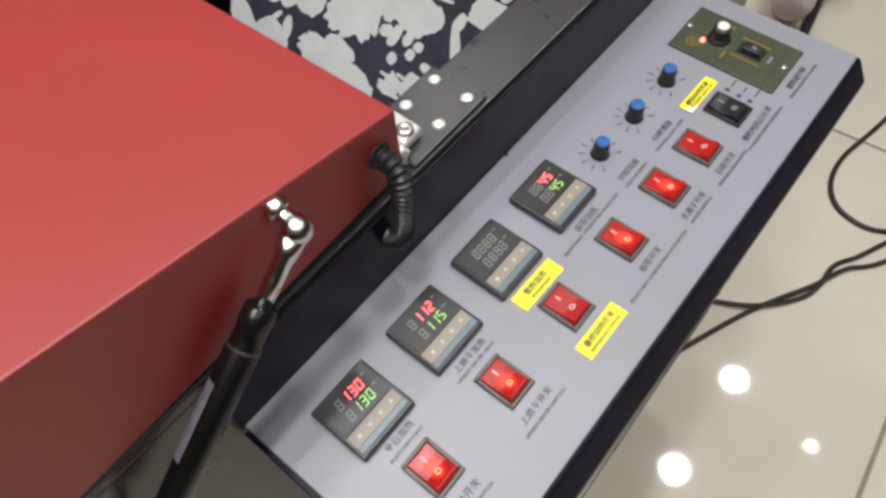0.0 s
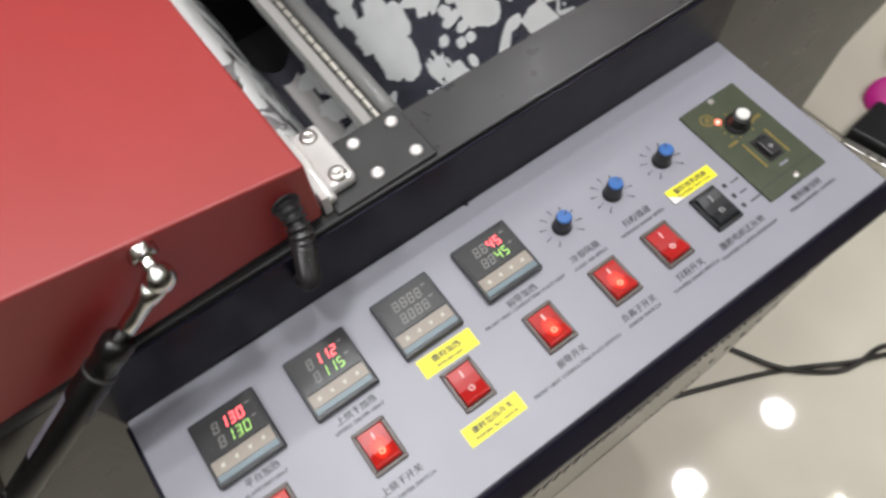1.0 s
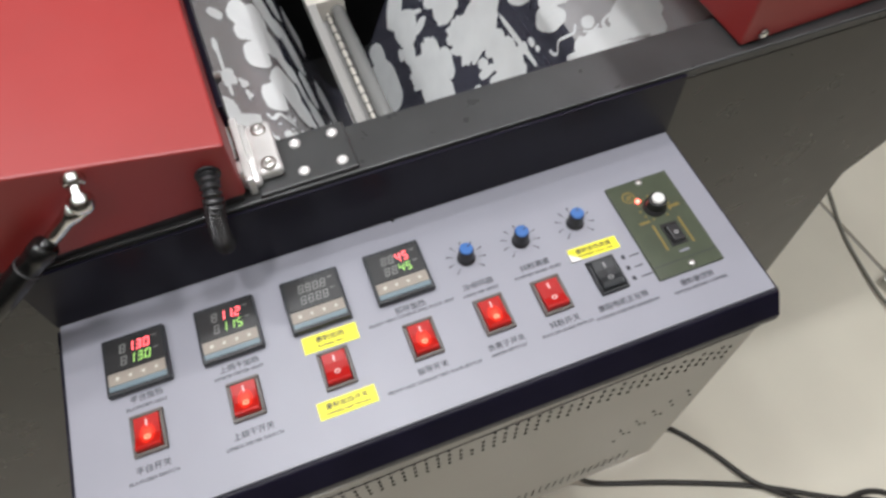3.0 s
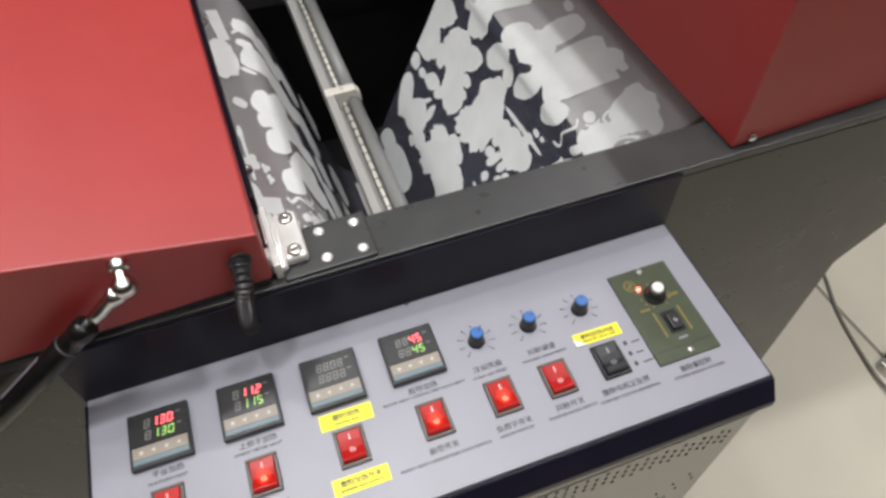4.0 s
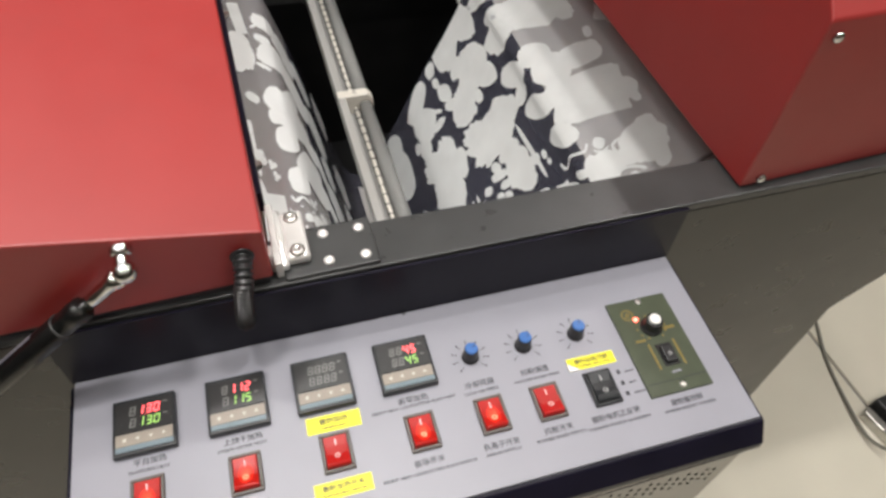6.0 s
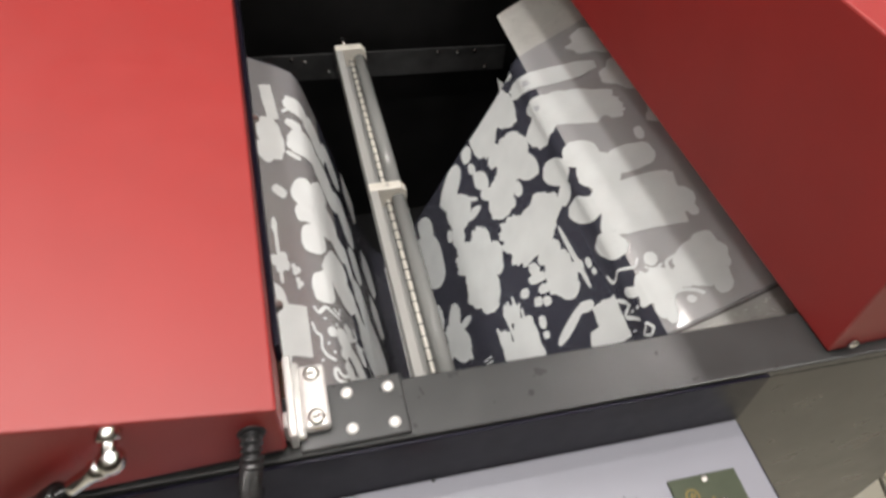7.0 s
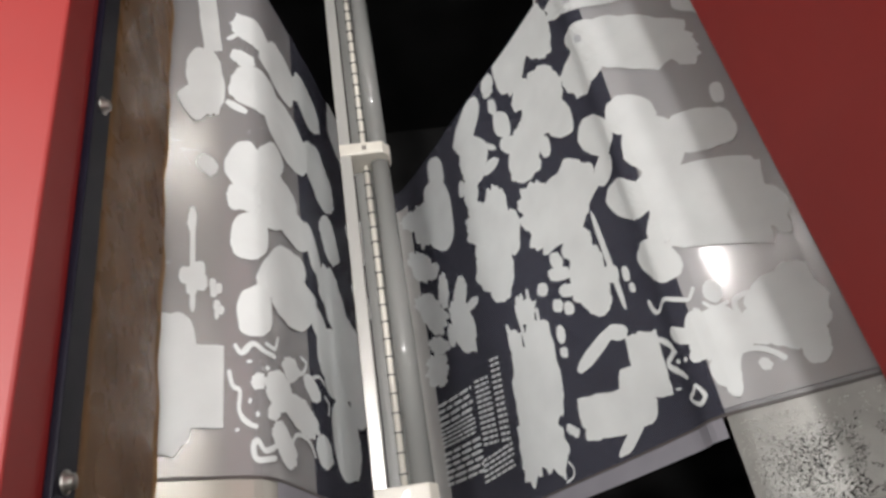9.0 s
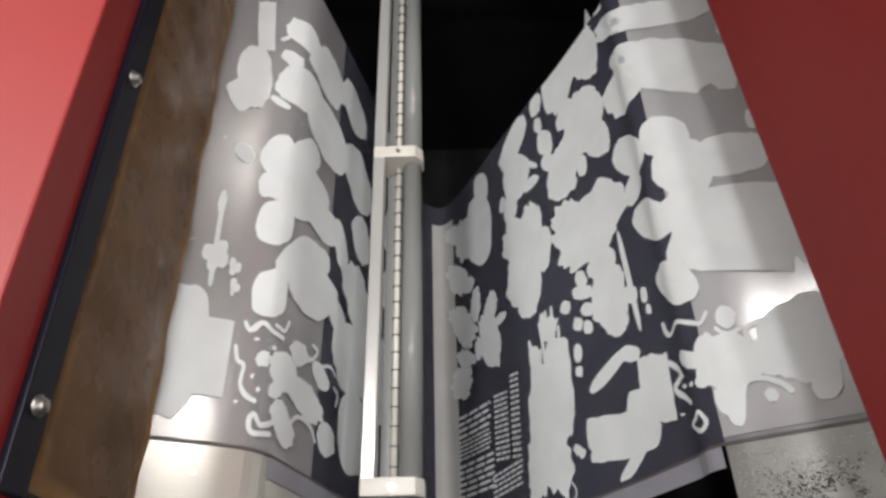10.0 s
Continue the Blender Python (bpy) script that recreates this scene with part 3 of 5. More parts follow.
def gas_spring():
    gs = thing("gas_spring", -0.164, 0.020, 1.026, "black gas spring with chrome ball ends on the red hood", "gas spring")
    off = Matrix.Translation((0.164, -0.020, -1.026))
    top, low = Vector((-0.165, 0.024, 1.027)), Vector((-0.330, 0.020, 0.896))
    d = (low - top).normalized()

    def add(name, bm, material, label="", parent=gs):
        bm.transform(off)
        return part(name, bm, material, parent, label, True)

    add("stud", rod((-0.165, 0.041, 1.036), (-0.165, 0.022, 1.030), 0.0050, 20, bevel=0.001), CHROME, "chrome threaded stud")
    add("stud_nut", rod((-0.165, 0.0405, 1.037), (-0.165, 0.033, 1.034), 0.0078, 6, bevel=0.001), CHROME)
    b = bmesh.new()
    bmesh.ops.create_uvsphere(b, u_segments=24, v_segments=16, radius=0.0088)
    b.transform(Matrix.Translation(top))
    add("ball_socket", b, CHROME, "chrome ball socket")
    add("neck", lathe([(0.0075, 0.004), (0.0066, 0.014), (0.0054, 0.018), (0.0054, 0.030), (0.0048, 0.052)], aim(top, low), 20), CHROME)
    a = top + d * 0.046
    e = low - d * 0.014
    L = (e - a).length
    cyl = add("cylinder", lathe([(0.0070, 0), (0.0092, 0.002), (0.0096, 0.012), (0.0090, 0.014), (0.0090, 0.026), (0.0100, 0.028), (0.0100, L - 0.01), (0.007, L)], aim(a, e), 28), GLOSS_BLACK, "gloss black painted cylinder")
    up = Vector((-0.3, 1.0, 0.75))
    up = (up - d * up.dot(d)).normalized()
    side = d.cross(up)
    b = bmesh.new()
    rows = []
    for k in range(9):
        w = radians(-52 + 13 * k)
        n = up * math.cos(w) + side * math.sin(w)
        rows.append([b.verts.new(a + d * q + n * 0.0103) for q in (0.050, 0.104)])
    for p, q in zip(rows, rows[1:]):
        b.faces.new((p[0], q[0], q[1], p[1]))
    add("label_sticker", b, LABEL_GREY, "pale grey paper label", cyl)
    add("collar_ring", lathe([(0.0098, 0), (0.0101, 0.0004), (0.0101, 0.0012), (0.0098, 0.0016)], aim(a + d * 0.026, e), 28), BRACKET, "", cyl)
    b = bmesh.new()
    bmesh.ops.create_uvsphere(b, u_segments=24, v_segments=16, radius=0.0088)
    b.transform(Matrix.Translation(low))
    add("ball_socket", b, CHROME, "chrome ball socket")
    add("stud", rod(low, (-0.330, 0.0405, 0.900), 0.0055, 16), CHROME)
    b = bmesh.new()
    bmesh.ops.create_uvsphere(b, u_segments=20, v_segments=14, radius=0.0078)
    b.transform(Matrix.Translation((-0.330, 0.031, 0.903)))
    add("stud_nut", b, CHROME)


gas_spring()


def conduit():
    b = tube([(-0.088, 0.041, 0.999), (-0.0885, 0.030, 0.9985), (-0.090, 0.022, 0.991), (-0.094, 0.018, 0.972), (-0.097, 0.018, 0.950), (-0.098, 0.024, 0.934), (-0.098, 0.034, 0.923)], 0.0068, 18, 60, 0.0011, 0.0040)
    cd = tagged(mesh_object("conduit", b, HOSE, None, "", True), "black corrugated cable conduit between hood and console", "cable conduit")


conduit()


# ---- control console ----
SEGMENTS = {"0": "abcdef", "1": "bc", "2": "abdeg", "3": "abcdg", "4": "bcfg", "5": "acdfg", "6": "acdefg", "7": "abc", "8": "abcdefg", "9": "abcdfg", " ": ""}


def digit(lit, w, h):
    """Meshes of the lit and unlit bars of one slanted seven-bar digit, centred."""
    t = w * 0.21
    place = {"a": (-w / 2 + t, w / 2 - t, h / 2 - t, h / 2), "d": (-w / 2 + t, w / 2 - t, -h / 2, -h / 2 + t), "g": (-w / 2 + t, w / 2 - t, -t / 2, t / 2),
             "b": (w / 2 - t, w / 2, t * .3, h / 2 - t * .3), "c": (w / 2 - t, w / 2, -h / 2 + t * .3, -t * .3), "f": (-w / 2, -w / 2 + t, t * .3, h / 2 - t * .3), "e": (-w / 2, -w / 2 + t, -h / 2 + t * .3, -t * .3)}
    on, off = None, None
    for k, (x0, x1, y0, y1) in place.items():
        if k in SEGMENTS[lit]:
            on = box(x0, x1, y0, y1, 0, 0.0003, bm=on)
        else:
            off = box(x0, x1, y0, y1, 0, 0.0002, bm=off)
    shear = Matrix(((1, 0.14, 0, 0), (0, 1, 0, 0), (0, 0, 1, 0), (0, 0, 0, 1)))
    for b in (on, off):
        if b is not None:
            b.transform(shear)
    return on, off


def controller(parent, x, y, upper, lower):
    tc = new("temperature_controller")
    tc.parent = parent
    tc.location = (x, y, H)
    tc["label"] = "black temperature controller with lit red and green digits" if upper.strip() else "black temperature controller with its digits unlit"
    b = box(-0.0245, 0.0245, -0.0245, 0.0245, 0, 0.0068, 0.0012, 2)
    part("bezel", b, DARK_BEZEL, tc)
    part("display_window", box(-0.0220, 0.0220, -0.0055, 0.0215, 0.0066, 0.0074, 0.0003, 1), SCREEN, tc)
    part("keypad", box(-0.0220, 0.0220, -0.0168, -0.0065, 0.0066, 0.0076, 0.0003, 1), KEYPAD, tc, "cream keypad strip")
    # reflection on the lower bevel, painted as a blue strip
    part("bevel_reflection_strip", box(-0.0220, 0.0220, -0.0212, -0.0169, 0.0066, 0.0074, 0.0002, 1), BEVEL_REFLECTION, tc, "pale blue strip painted as the reflection on the bezel's bevel")
    for k, kind in enumerate("ctdu"):
        kx = -0.0150 + 0.0100 * k
        r = 0.0019
        a0 = {"c": 45, "t": 180, "d": 270, "u": 90}[kind]
        n = 4 if kind == "c" else 3
        pts = [(kx + r * math.cos(radians(a0 + 360 * q / n)), -0.0118 + r * math.sin(radians(a0 + 360 * q / n))) for q in range(n)]
        part("key_mark", prism(pts, "z", 0.0076, 0.0078), KEY_MARK, tc)
    for words, ry, glow in ((upper, 0.0125, RED_SEG), (lower, 0.0020, GREEN_SEG)):
        for k, ch in enumerate(words):
            on, off = digit(ch, 0.0046, 0.0078)
            m = Matrix.Translation((-0.0085 + 0.0062 * k, ry, 0.0074))
            if on is not None:
                on.transform(m)
                part("digit", on, glow, tc)
            if off is not None and not (ch == "1"):
                off.transform(m)
                part("unlit_digit", off, GHOST if ch == " " else SCREEN, tc)
        part("unit_mark", box(0.0150, 0.0185, ry + 0.0030, ry + 0.0040, 0.0074, 0.0076), GHOST, tc)
        part("lamp_mark", box(-0.0185, -0.0165, ry - 0.0005, ry + 0.0008, 0.0074, 0.0076), DARK_BEZEL, tc)
    return tc


def switch(parent, x, y, state):
    sw = new("rocker_switch")
    sw.parent = parent
    sw.location = (x, y, H)
    sw["label"] = {"lit": "glowing red rocker switch in a taupe frame", "off": "red rocker switch, lamp out, in a taupe frame", "black": "black three-way rocker switch"}[state]
    frame_mat = DARK_BEZEL if state == "black" else SWITCH_FRAME
    w, h, t = 0.0127, 0.0165, 0.0030
    b = box(-w, w, h - t, h, 0, 0.0032, 0.0007, 1)
    box(-w, w, -h, -h + t, 0, 0.0032, 0.0007, 1, bm=b)
    box(-w, -w + t, -h + t, h - t, 0, 0.0032, 0.0007, 1, bm=b)
    box(w - t, w, -h + t, h - t, 0, 0.0032, 0.0007, 1, bm=b)
    part("switch_frame", b, frame_mat, sw)
    rise = 0.0050 if state == "black" else 0.0082
    outline = [(h - t - 0.0003, 0), (h - t - 0.0003, 0.0036 if state != "black" else 0.006), (0.0045, 0.0040), (-0.003, 0.0048), (-0.008, 0.0068), (-h + t + 0.0020, rise), (-h + t + 0.0005, rise - 0.0012), (-h + t + 0.0003, 0)]
    material = {"lit": ROCKER_LIT, "off": ROCKER_OFF, "black": DARK_BEZEL}[state]
    rk = part("rocker", prism(outline, "x", -w + t + 0.0003, w - t - 0.0003, 0.0005), material, sw, {"lit": "translucent red rocker lit from inside", "off": "translucent red rocker", "black": "black rocker"}[state])
    mark = GREY_MARK if state == "black" else ROCKER_MARK
    part("on_mark", box(-0.0006, 0.0006, 0.0050, 0.0100, 0.0042, 0.0045 if state != "black" else 0.0062), mark, sw)
    part("off_mark", ring(0.0014, 0.0024, 0.0004, pose(0, -0.0045, 0.0057, -21.8)), ROCKER_HOT if state == "lit" else mark, sw, "", True)
    return sw


def knob(parent, x, y, turn):
    kn = new("knob")
    kn.parent = parent
    kn.location = (x, y, H)
    kn["label"] = "black knob with a blue cap"
    part("grip", lathe([(0.0078, 0), (0.0078, 0.0015), (0.0068, 0.003), (0.0062, 0.0145), (0.0055, 0.0152)], n=28), BLACK_PLASTIC, kn)
    part("cap", lathe([(0.0055, 0.0150), (0.0058, 0.0153), (0.0057, 0.0166), (0.0050, 0.0171)], n=28), BLUE_CAP, kn, "blue cap")
    b = box(-0.0004, 0.0004, 0.001, 0.0050, 0.0171, 0.0173)
    b.transform(pose(0, 0, 0, 0, 0, turn))
    part("pointer", b, INK, kn)
    for k in range(9):
        a = radians(-45 + 270 * k / 8)
        b = box(0.0115, 0.0165, -0.00025, 0.00025, 0.0002, 0.0004)
        box(0.0155, 0.0172, -0.0006, 0.0006, 0.0002, 0.0004, bm=b)
        b.transform(Matrix.Rotation(a, 4, "Z"))
        part("scale_tick", b, INK, kn)


def console():
    cs = thing("control_console", 0.03, -0.05, H, "white control panel on a navy box at the machine's side", "control panel")
    off = Matrix.Translation((-0.03, 0.05, -H))
    def add(name, bm, material, label="", parent=None):
        if parent is None:
            bm.transform(off)
        return part(name, bm, material, parent or cs, label)

    add("console_box", prism([(0.0300, 0.8768), (-0.1480, 0.8768), (-0.1500, 0.8755), (-0.1625, 0.8570), (-0.1630, 0.8480), (0.0300, 0.8480)], "x", -0.2540, 0.3140, 0.001), NAVY, "dark navy steel box with a sloping front lip")
    add("back_flange", box(-0.2525, 0.3125, 0.0325, 0.0350, 0.8772, 0.9520, 0.0006, 1), NAVY, "dark navy back flange")
    face = add("face_plate", box(-0.2500, 0.3105, -0.1465, 0.0322, 0.8769, H, 0.0008, 2), WHITE_PANEL, "white lacquered face plate")
    nub = lathe([(0.0016, 0), (0.0016, 0.001), (0.0008, 0.002)], pose(0.037, 0.0312, H), 10)
    add("nub", nub, BLACK_PLASTIC)
    return cs, off


CONSOLE, OFF = console()
SKEW = Matrix.Rotation(radians(-0.8), 4, "Z")


def fill_console():
    start = set(CONSOLE.children)
    for x, up, lo in ((-0.193, " 130", " 130"), (-0.1195, " 112", " 115"), (-0.0475, "    ", "    "), (0.0245, "  45", "  45")):
        controller(CONSOLE, x, -0.023, up, lo)
    for x, y, state in ((-0.193, -0.083, "lit"), (-0.119, -0.0835, "lit"), (-0.047, -0.0845, "off"), (0.0243, -0.0855, "lit"), (0.0853, -0.086, "lit"), (0.136, -0.087, "off"), (0.187, -0.0868, "black")):
        switch(CONSOLE, x, y, state)
    for x, y, turn in ((0.0835, -0.0285, -60), (0.1335, -0.0295, -70), (0.1850, -0.0300, -25)):
        knob(CONSOLE, x, y, turn)
    z = H + 0.0002
    for words, x, y, w in (("平台加热", -0.191, -0.0525, 0.025), ("上烘干加热", -0.1185, -0.0535, 0.031), ("前导加热", 0.0240, -0.0545, 0.026), ("平台开关", -0.1935, -0.1090, 0.0255),
                           ("上烘干开关", -0.119, -0.1097, 0.031), ("前导开关", 0.0235, -0.1107, 0.025), ("冷却风扇", 0.0835, -0.0548, 0.026), ("负离子开关", 0.0850, -0.1120, 0.031), ("抖粉开关", 0.136, -0.1118, 0.026), ("抖粉调速", 0.135, -0.0552, 0.026), ("撒粉电机正反转", 0.1885, -0.1127, 0.045), ("撒粉量控制", 0.255, -0.1155, 0.030)):
        lettering("caption", words, x, y, z, w, INK, CONSOLE)
    for words, x, y, w in (("PLATFORM HEAT", -0.1915, -0.0600, 0.031), ("UPSIDE DRYER HEAT", -0.1195, -0.0602, 0.039), ("FRONT HEAT CONDUCTING PLATE HEAT", 0.0235, -0.0605, 0.073), ("PLATFORM SWITCH", -0.194, -0.1172, 0.036),
                           ("UPSIDE DRYER SWITCH", -0.1195, -0.1177, 0.043), ("FRONT HEAT CONDUCTING PLATE SWITCH", 0.0225, -0.1190, 0.077), ("ANION SWITCH", 0.0845, -0.1188, 0.030), ("COLD AIR SPEED", 0.0835, -0.0625, 0.031), ("POWDER SHAKE SWITCH", 0.136, -0.1187, 0.044), ("POWDER SHAKE SPEED", 0.135, -0.0627, 0.042), ("POWDER POSITIVE REVERSION", 0.189, -0.1205, 0.056), ("POWDER AMOUNT CONTROL", 0.2555, -0.1222, 0.049)):
        lettering("caption", words, x, y, z, w, INK, CONSOLE, height=0.0026)
    for x, y, w, h, n in ((0.2075, -0.0760, 0.004, 0.004, 1), (0.2175, -0.0770, 0.011, 0.0012, 1), (0.2070, -0.0868, 0.004, 0.004, 1), (0.2160, -0.0878, 0.009, 0.0012, 1), (0.2070, -0.0970, 0.004, 0.004, 1), (0.2185, -0.0980, 0.013, 0.0012, 1)):
        bar_text("caption_bar", x, y, z, w, h, INK, CONSOLE, n)
    # yellow stickers
    for x0, x1, y0, y1, turn, big, small in ((-0.0675, -0.0225, -0.0655, -0.0508, -1, "撒粉加热", "POWDER HEAT"), (-0.0700, -0.0240, -0.1210, -0.1070, 0, "撒粉加热开关", "POWDER HEAT SWITCH"), (0.1660, 0.2105, -0.0655, -0.0535, -1, "撒粉加热风扇", "POWDER HEAT FAN")):
        cx, cy, w, h = (x0 + x1) / 2, (y0 + y1) / 2, (x1 - x0) / 2, (y1 - y0) / 2
        st = part("sticker", box(-w, w, -h, h, 0, 0.0005), YELLOW, CONSOLE, "yellow paper sticker")
        st.location, st.rotation_euler = (cx, cy, H + 0.0001), (0, 0, radians(turn))
        if big:
            lettering("sticker_text", big, 0, h * 0.30, 0.0007, w * (1.05 if len(big) < 6 else 1.45), INK, st)
            lettering("sticker_text", small, 0, -h * 0.52, 0.0007, w * (0.95 if len(big) < 6 else 1.5), INK, st, height=0.0021)
        if x0 > 0.1:
            b = prism([(-w - 0.001, -h - 0.0005), (-w + 0.009, -h - 0.0005), (-w - 0.001, h * 0.2)], "z", 0.0006, 0.0016)
            part("peeled_corner", b, PAPER, st, "white peeled corner")
    # olive plate with dial and slide
    gp = part("dial_plate", box(0.2245, 0.2855, -0.1080, -0.0085, H + 0.0001, H + 0.0022, 0.0006, 1), OLIVE, CONSOLE, "olive green speed-control plate")
    zt = H + 0.0022
    part("score_line", box(0.2250, 0.2850, -0.0965, -0.0959, zt, zt + 0.0002), INK, gp)
    part("dial", lathe([(0.0102, 0), (0.0102, 0.002), (0.0085, 0.004), (0.0078, 0.0125), (0.007, 0.013)], pose(0.2565, -0.0415, zt), 28), BLACK_PLASTIC, gp, "black dial")
    part("dial_cap", lathe([(0.0052, 0), (0.0056, 0.0004), (0.0054, 0.0018), (0.0045, 0.0024)], pose(0.2565, -0.0415, zt + 0.0130), 24), WHITE_CAP, gp, "white dial cap")
    for k in range(11):
        a = radians(-60 + 300 * k / 10)
        part("scale_dot", lathe([(0.0012, 0), (0.0009, 0.0003)], pose(0.2565 + 0.0138 * math.cos(a), -0.0415 + 0.0125 * math.sin(a), zt), 8), GOLD, gp)
    part("slide_well", box(0.2510, 0.2660, -0.0830, -0.0600, zt, zt + 0.0006), SCREEN, gp)
    part("slide_switch", box(0.2530, 0.2640, -0.0805, -0.0640, zt + 0.0006, zt + 0.0050, 0.0012, 2), BLACK_PLASTIC, gp, "black rocker on the plate")
    part("slide_mark", ring(0.0010, 0.0018, 0.0003, pose(0.2585, -0.0730, zt + 0.0050)), GREY_MARK, gp)
    for x in (0.2455, 0.2705):
        part("ochre_line", box(x - 0.0010, x + 0.0010, -0.0845, -0.0580, zt, zt + 0.0003), GOLD, gp)
    emblem = part("emblem", ring(0.0046, 0.0060, 0.0003, pose(0.2400, -0.0245, zt), 28), GOLD, gp, "round ochre emblem")
    part("emblem_bars", prism([(0.2372, -0.0268), (0.2385, -0.0272), (0.2412, -0.0222), (0.2399, -0.0216)], "z", zt, zt + 0.0003), GOLD, emblem)
    part("emblem_bars", prism([(0.2395, -0.0272), (0.2408, -0.0274), (0.2432, -0.0228), (0.2420, -0.0222)], "z", zt, zt + 0.0003), GOLD, emblem)
    part("emblem_bars", box(0.2675, 0.2785, -0.0470, -0.0440, zt, zt + 0.0003), GOLD, gp)
    part("emblem_bars", box(0.2355, 0.2455, -0.0545, -0.0520, zt, zt + 0.0003), GOLD, gp)
    part("emblem_bars", box(0.2540, 0.2630, -0.0900, -0.0880, zt, zt + 0.0003), FAINT_INK, gp)
    part("led", lathe([(0.0021, 0), (0.0021, 0.0016), (0.0012, 0.0026)], pose(0.2455, -0.0310, zt), 14), LED_RED, gp, "glowing red lamp", True)
    for x, y in ((0.2565, -0.0125), (0.2578, -0.1022)):
        part("screw", lathe([(0.0032, 0), (0.0030, 0.0008), (0.0018, 0.0014), (0.0006, 0.0010)], pose(x, y, zt), 14), STEEL, gp, "", True)
    # bring everything that was placed in world measures under the console's own place
    for ob in set(CONSOLE.children) - start:
        ob.matrix_basis = OFF @ ob.matrix_basis
    CONSOLE.matrix_basis = SKEW @ CONSOLE.matrix_basis


fill_console()


def cabinet():
    cb = thing("electrical_cabinet", 0.07, -0.07, 0.42, "warm grey steel electrical cabinet with vent slots, under the panel", "cabinet")
    off = Matrix.Translation((-0.07, 0.07, -0.42))

    def add(name, bm, material, label="", parent=cb):
        bm.transform(off)
        return part(name, bm, material, parent, label)

    body = add("cabinet_body", box(-0.180, 0.304, -0.163, 0.033, 0.42, 0.847, 0.002, 2), CABINET)
    add("cabinet_lid_seam", box(-0.1795, 0.3035, -0.1636, -0.1632, 0.832, 0.8335), INK, "", body)
    b = prism([(-0.0013, -0.0019), (0.0013, -0.0019), (0.0013, 0.0019), (-0.0013, 0.0019)], "y", -0.0003, 0.001)
    me = None
    spots = []
    for k in range(46):
        x = -0.168 + 0.0101 * k
        lost = {19: 1, 20: 2, 21: 1}.get(k, 0)
        rows = 4 if k < 27 else 3
        spots += [(x, 0.8335 - 0.00005 * k * k / 4 - 0.0125 * r - (0.0060 if k > 27 and k % 2 else 0)) for r in range(lost, rows)]
    spots += [(0.020 + 0.0101 * k, 0.490 - 0.0125 * r) for k in range(24) for r in range(3)]
    spots += [(0.212 + 0.0165 * k + 0.0082 * (r % 2), 0.633 + 0.0150 * k - 0.021 * r) for k in range(5) for r in range(3) if (k, r) != (4, 2)]
    for x, z in spots:
        if me is None:
            ob = part("vent_slot", b, INNER, body)
            me = ob.data
        else:
            ob = new("vent_slot", me)
            ob.parent = body
        ob.location = (x - 0.07, -0.1633 + 0.07, z - 0.42)


cabinet()


# ---- film and its print ----
def film_web():
    fw = tagged(mesh_object("film_web", sheet(0.02, 1.62, FILM_FRONT, FILM_BACK, 0, 0, 200, 1), FILM, None, "", True), "clear film web with white printed shapes, sagging in a loop", "film")
    part("folded_edge", sheet(0.02, 1.62, FILM_FRONT - 0.0025, FILM_FRONT, 0.0004, 0.0012, 160), INK_EDGE, fw, "dark doubled film edge")
    part("clear_margin", sheet(0.33, 1.37, FILM_FRONT - 0.020, FILM_FRONT - 0.0026, 0.0002, 0, 120), MARGIN, fw, "milky film margin")
    part("bare_strip", sheet(0.812, 0.866, 0.205, 0.76, 0.0006, 0.0002, 8, 4), BARE, fw, "plain grey strip in the print")
    return fw


INK_EDGE = mat("film_edge_dark", (0.10, 0.085, 0.08), 0.4)
MARGIN = mat("milky_film", (0.30, 0.29, 0.32), 0.3, vary=0.08, scale=20)
BARE = mat("grey_film_band", (0.56, 0.55, 0.53), 0.4, vary=0.06, scale=20)
WEB = film_web()
MOTIF = [0]
SPOTS = []


def motif(s, y, a, b, turn=0, lobes=3, rough=0.12, square=False):
    """A flat printed blob on the film: half-lengths a and b, its long axis turned from the run."""
    MOTIF[0] += 1
    k = MOTIF[0]
    SPOTS.append((s, y, a, b, radians(turn)))
    rnd = random.Random(k * 17)
    p1, p2 = rnd.uniform(0, 6.28), rnd.uniform(0, 6.28)
    n, rings = 48, 5
    lift = 0.0007 + 0.000004 * k
    bm = bmesh.new()
    centre = bm.verts.new(on_film(s, y, lift))
    last = None
    c, d = math.cos(radians(turn)), math.sin(radians(turn))
    for q in range(1, rings + 1):
        row = []
        for j in range(n):
            th = 2 * math.pi * j / n
            r = 1 + rough * math.sin(lobes * th + p1) + 0.6 * rough * math.sin((lobes * 2 + 1) * th + p2)
            r += rough * (1.0 * noise.noise(Vector((math.cos(th) * 2.2, math.sin(th) * 2.2, k * 3.1))) + 0.5 * noise.noise(Vector((math.cos(th) * 6, math.sin(th) * 6, k * 1.7))))
            if square:
                r = 0.92 / max(abs(math.cos(th)), abs(math.sin(th)))
            u, v = a * r * math.cos(th) * q / rings, b * r * math.sin(th) * q / rings
            yy = min(max(y + u * d + v * c, FILM_FRONT + 0.004), FILM_BACK - 0.004)
            row.append(bm.verts.new(on_film(s + u * c - v * d, yy, lift)))
        for j in range(n):
            if last is None:
                bm.faces.new((centre, row[j], row[(j + 1) % n]))
            else:
                bm.faces.new((last[j], row[j], row[(j + 1) % n], last[(j + 1) % n]))
        last = row
    bmesh.ops.recalc_face_normals(bm, faces=bm.faces[:])
    part("printed_shape", bm, PRINT, WEB)


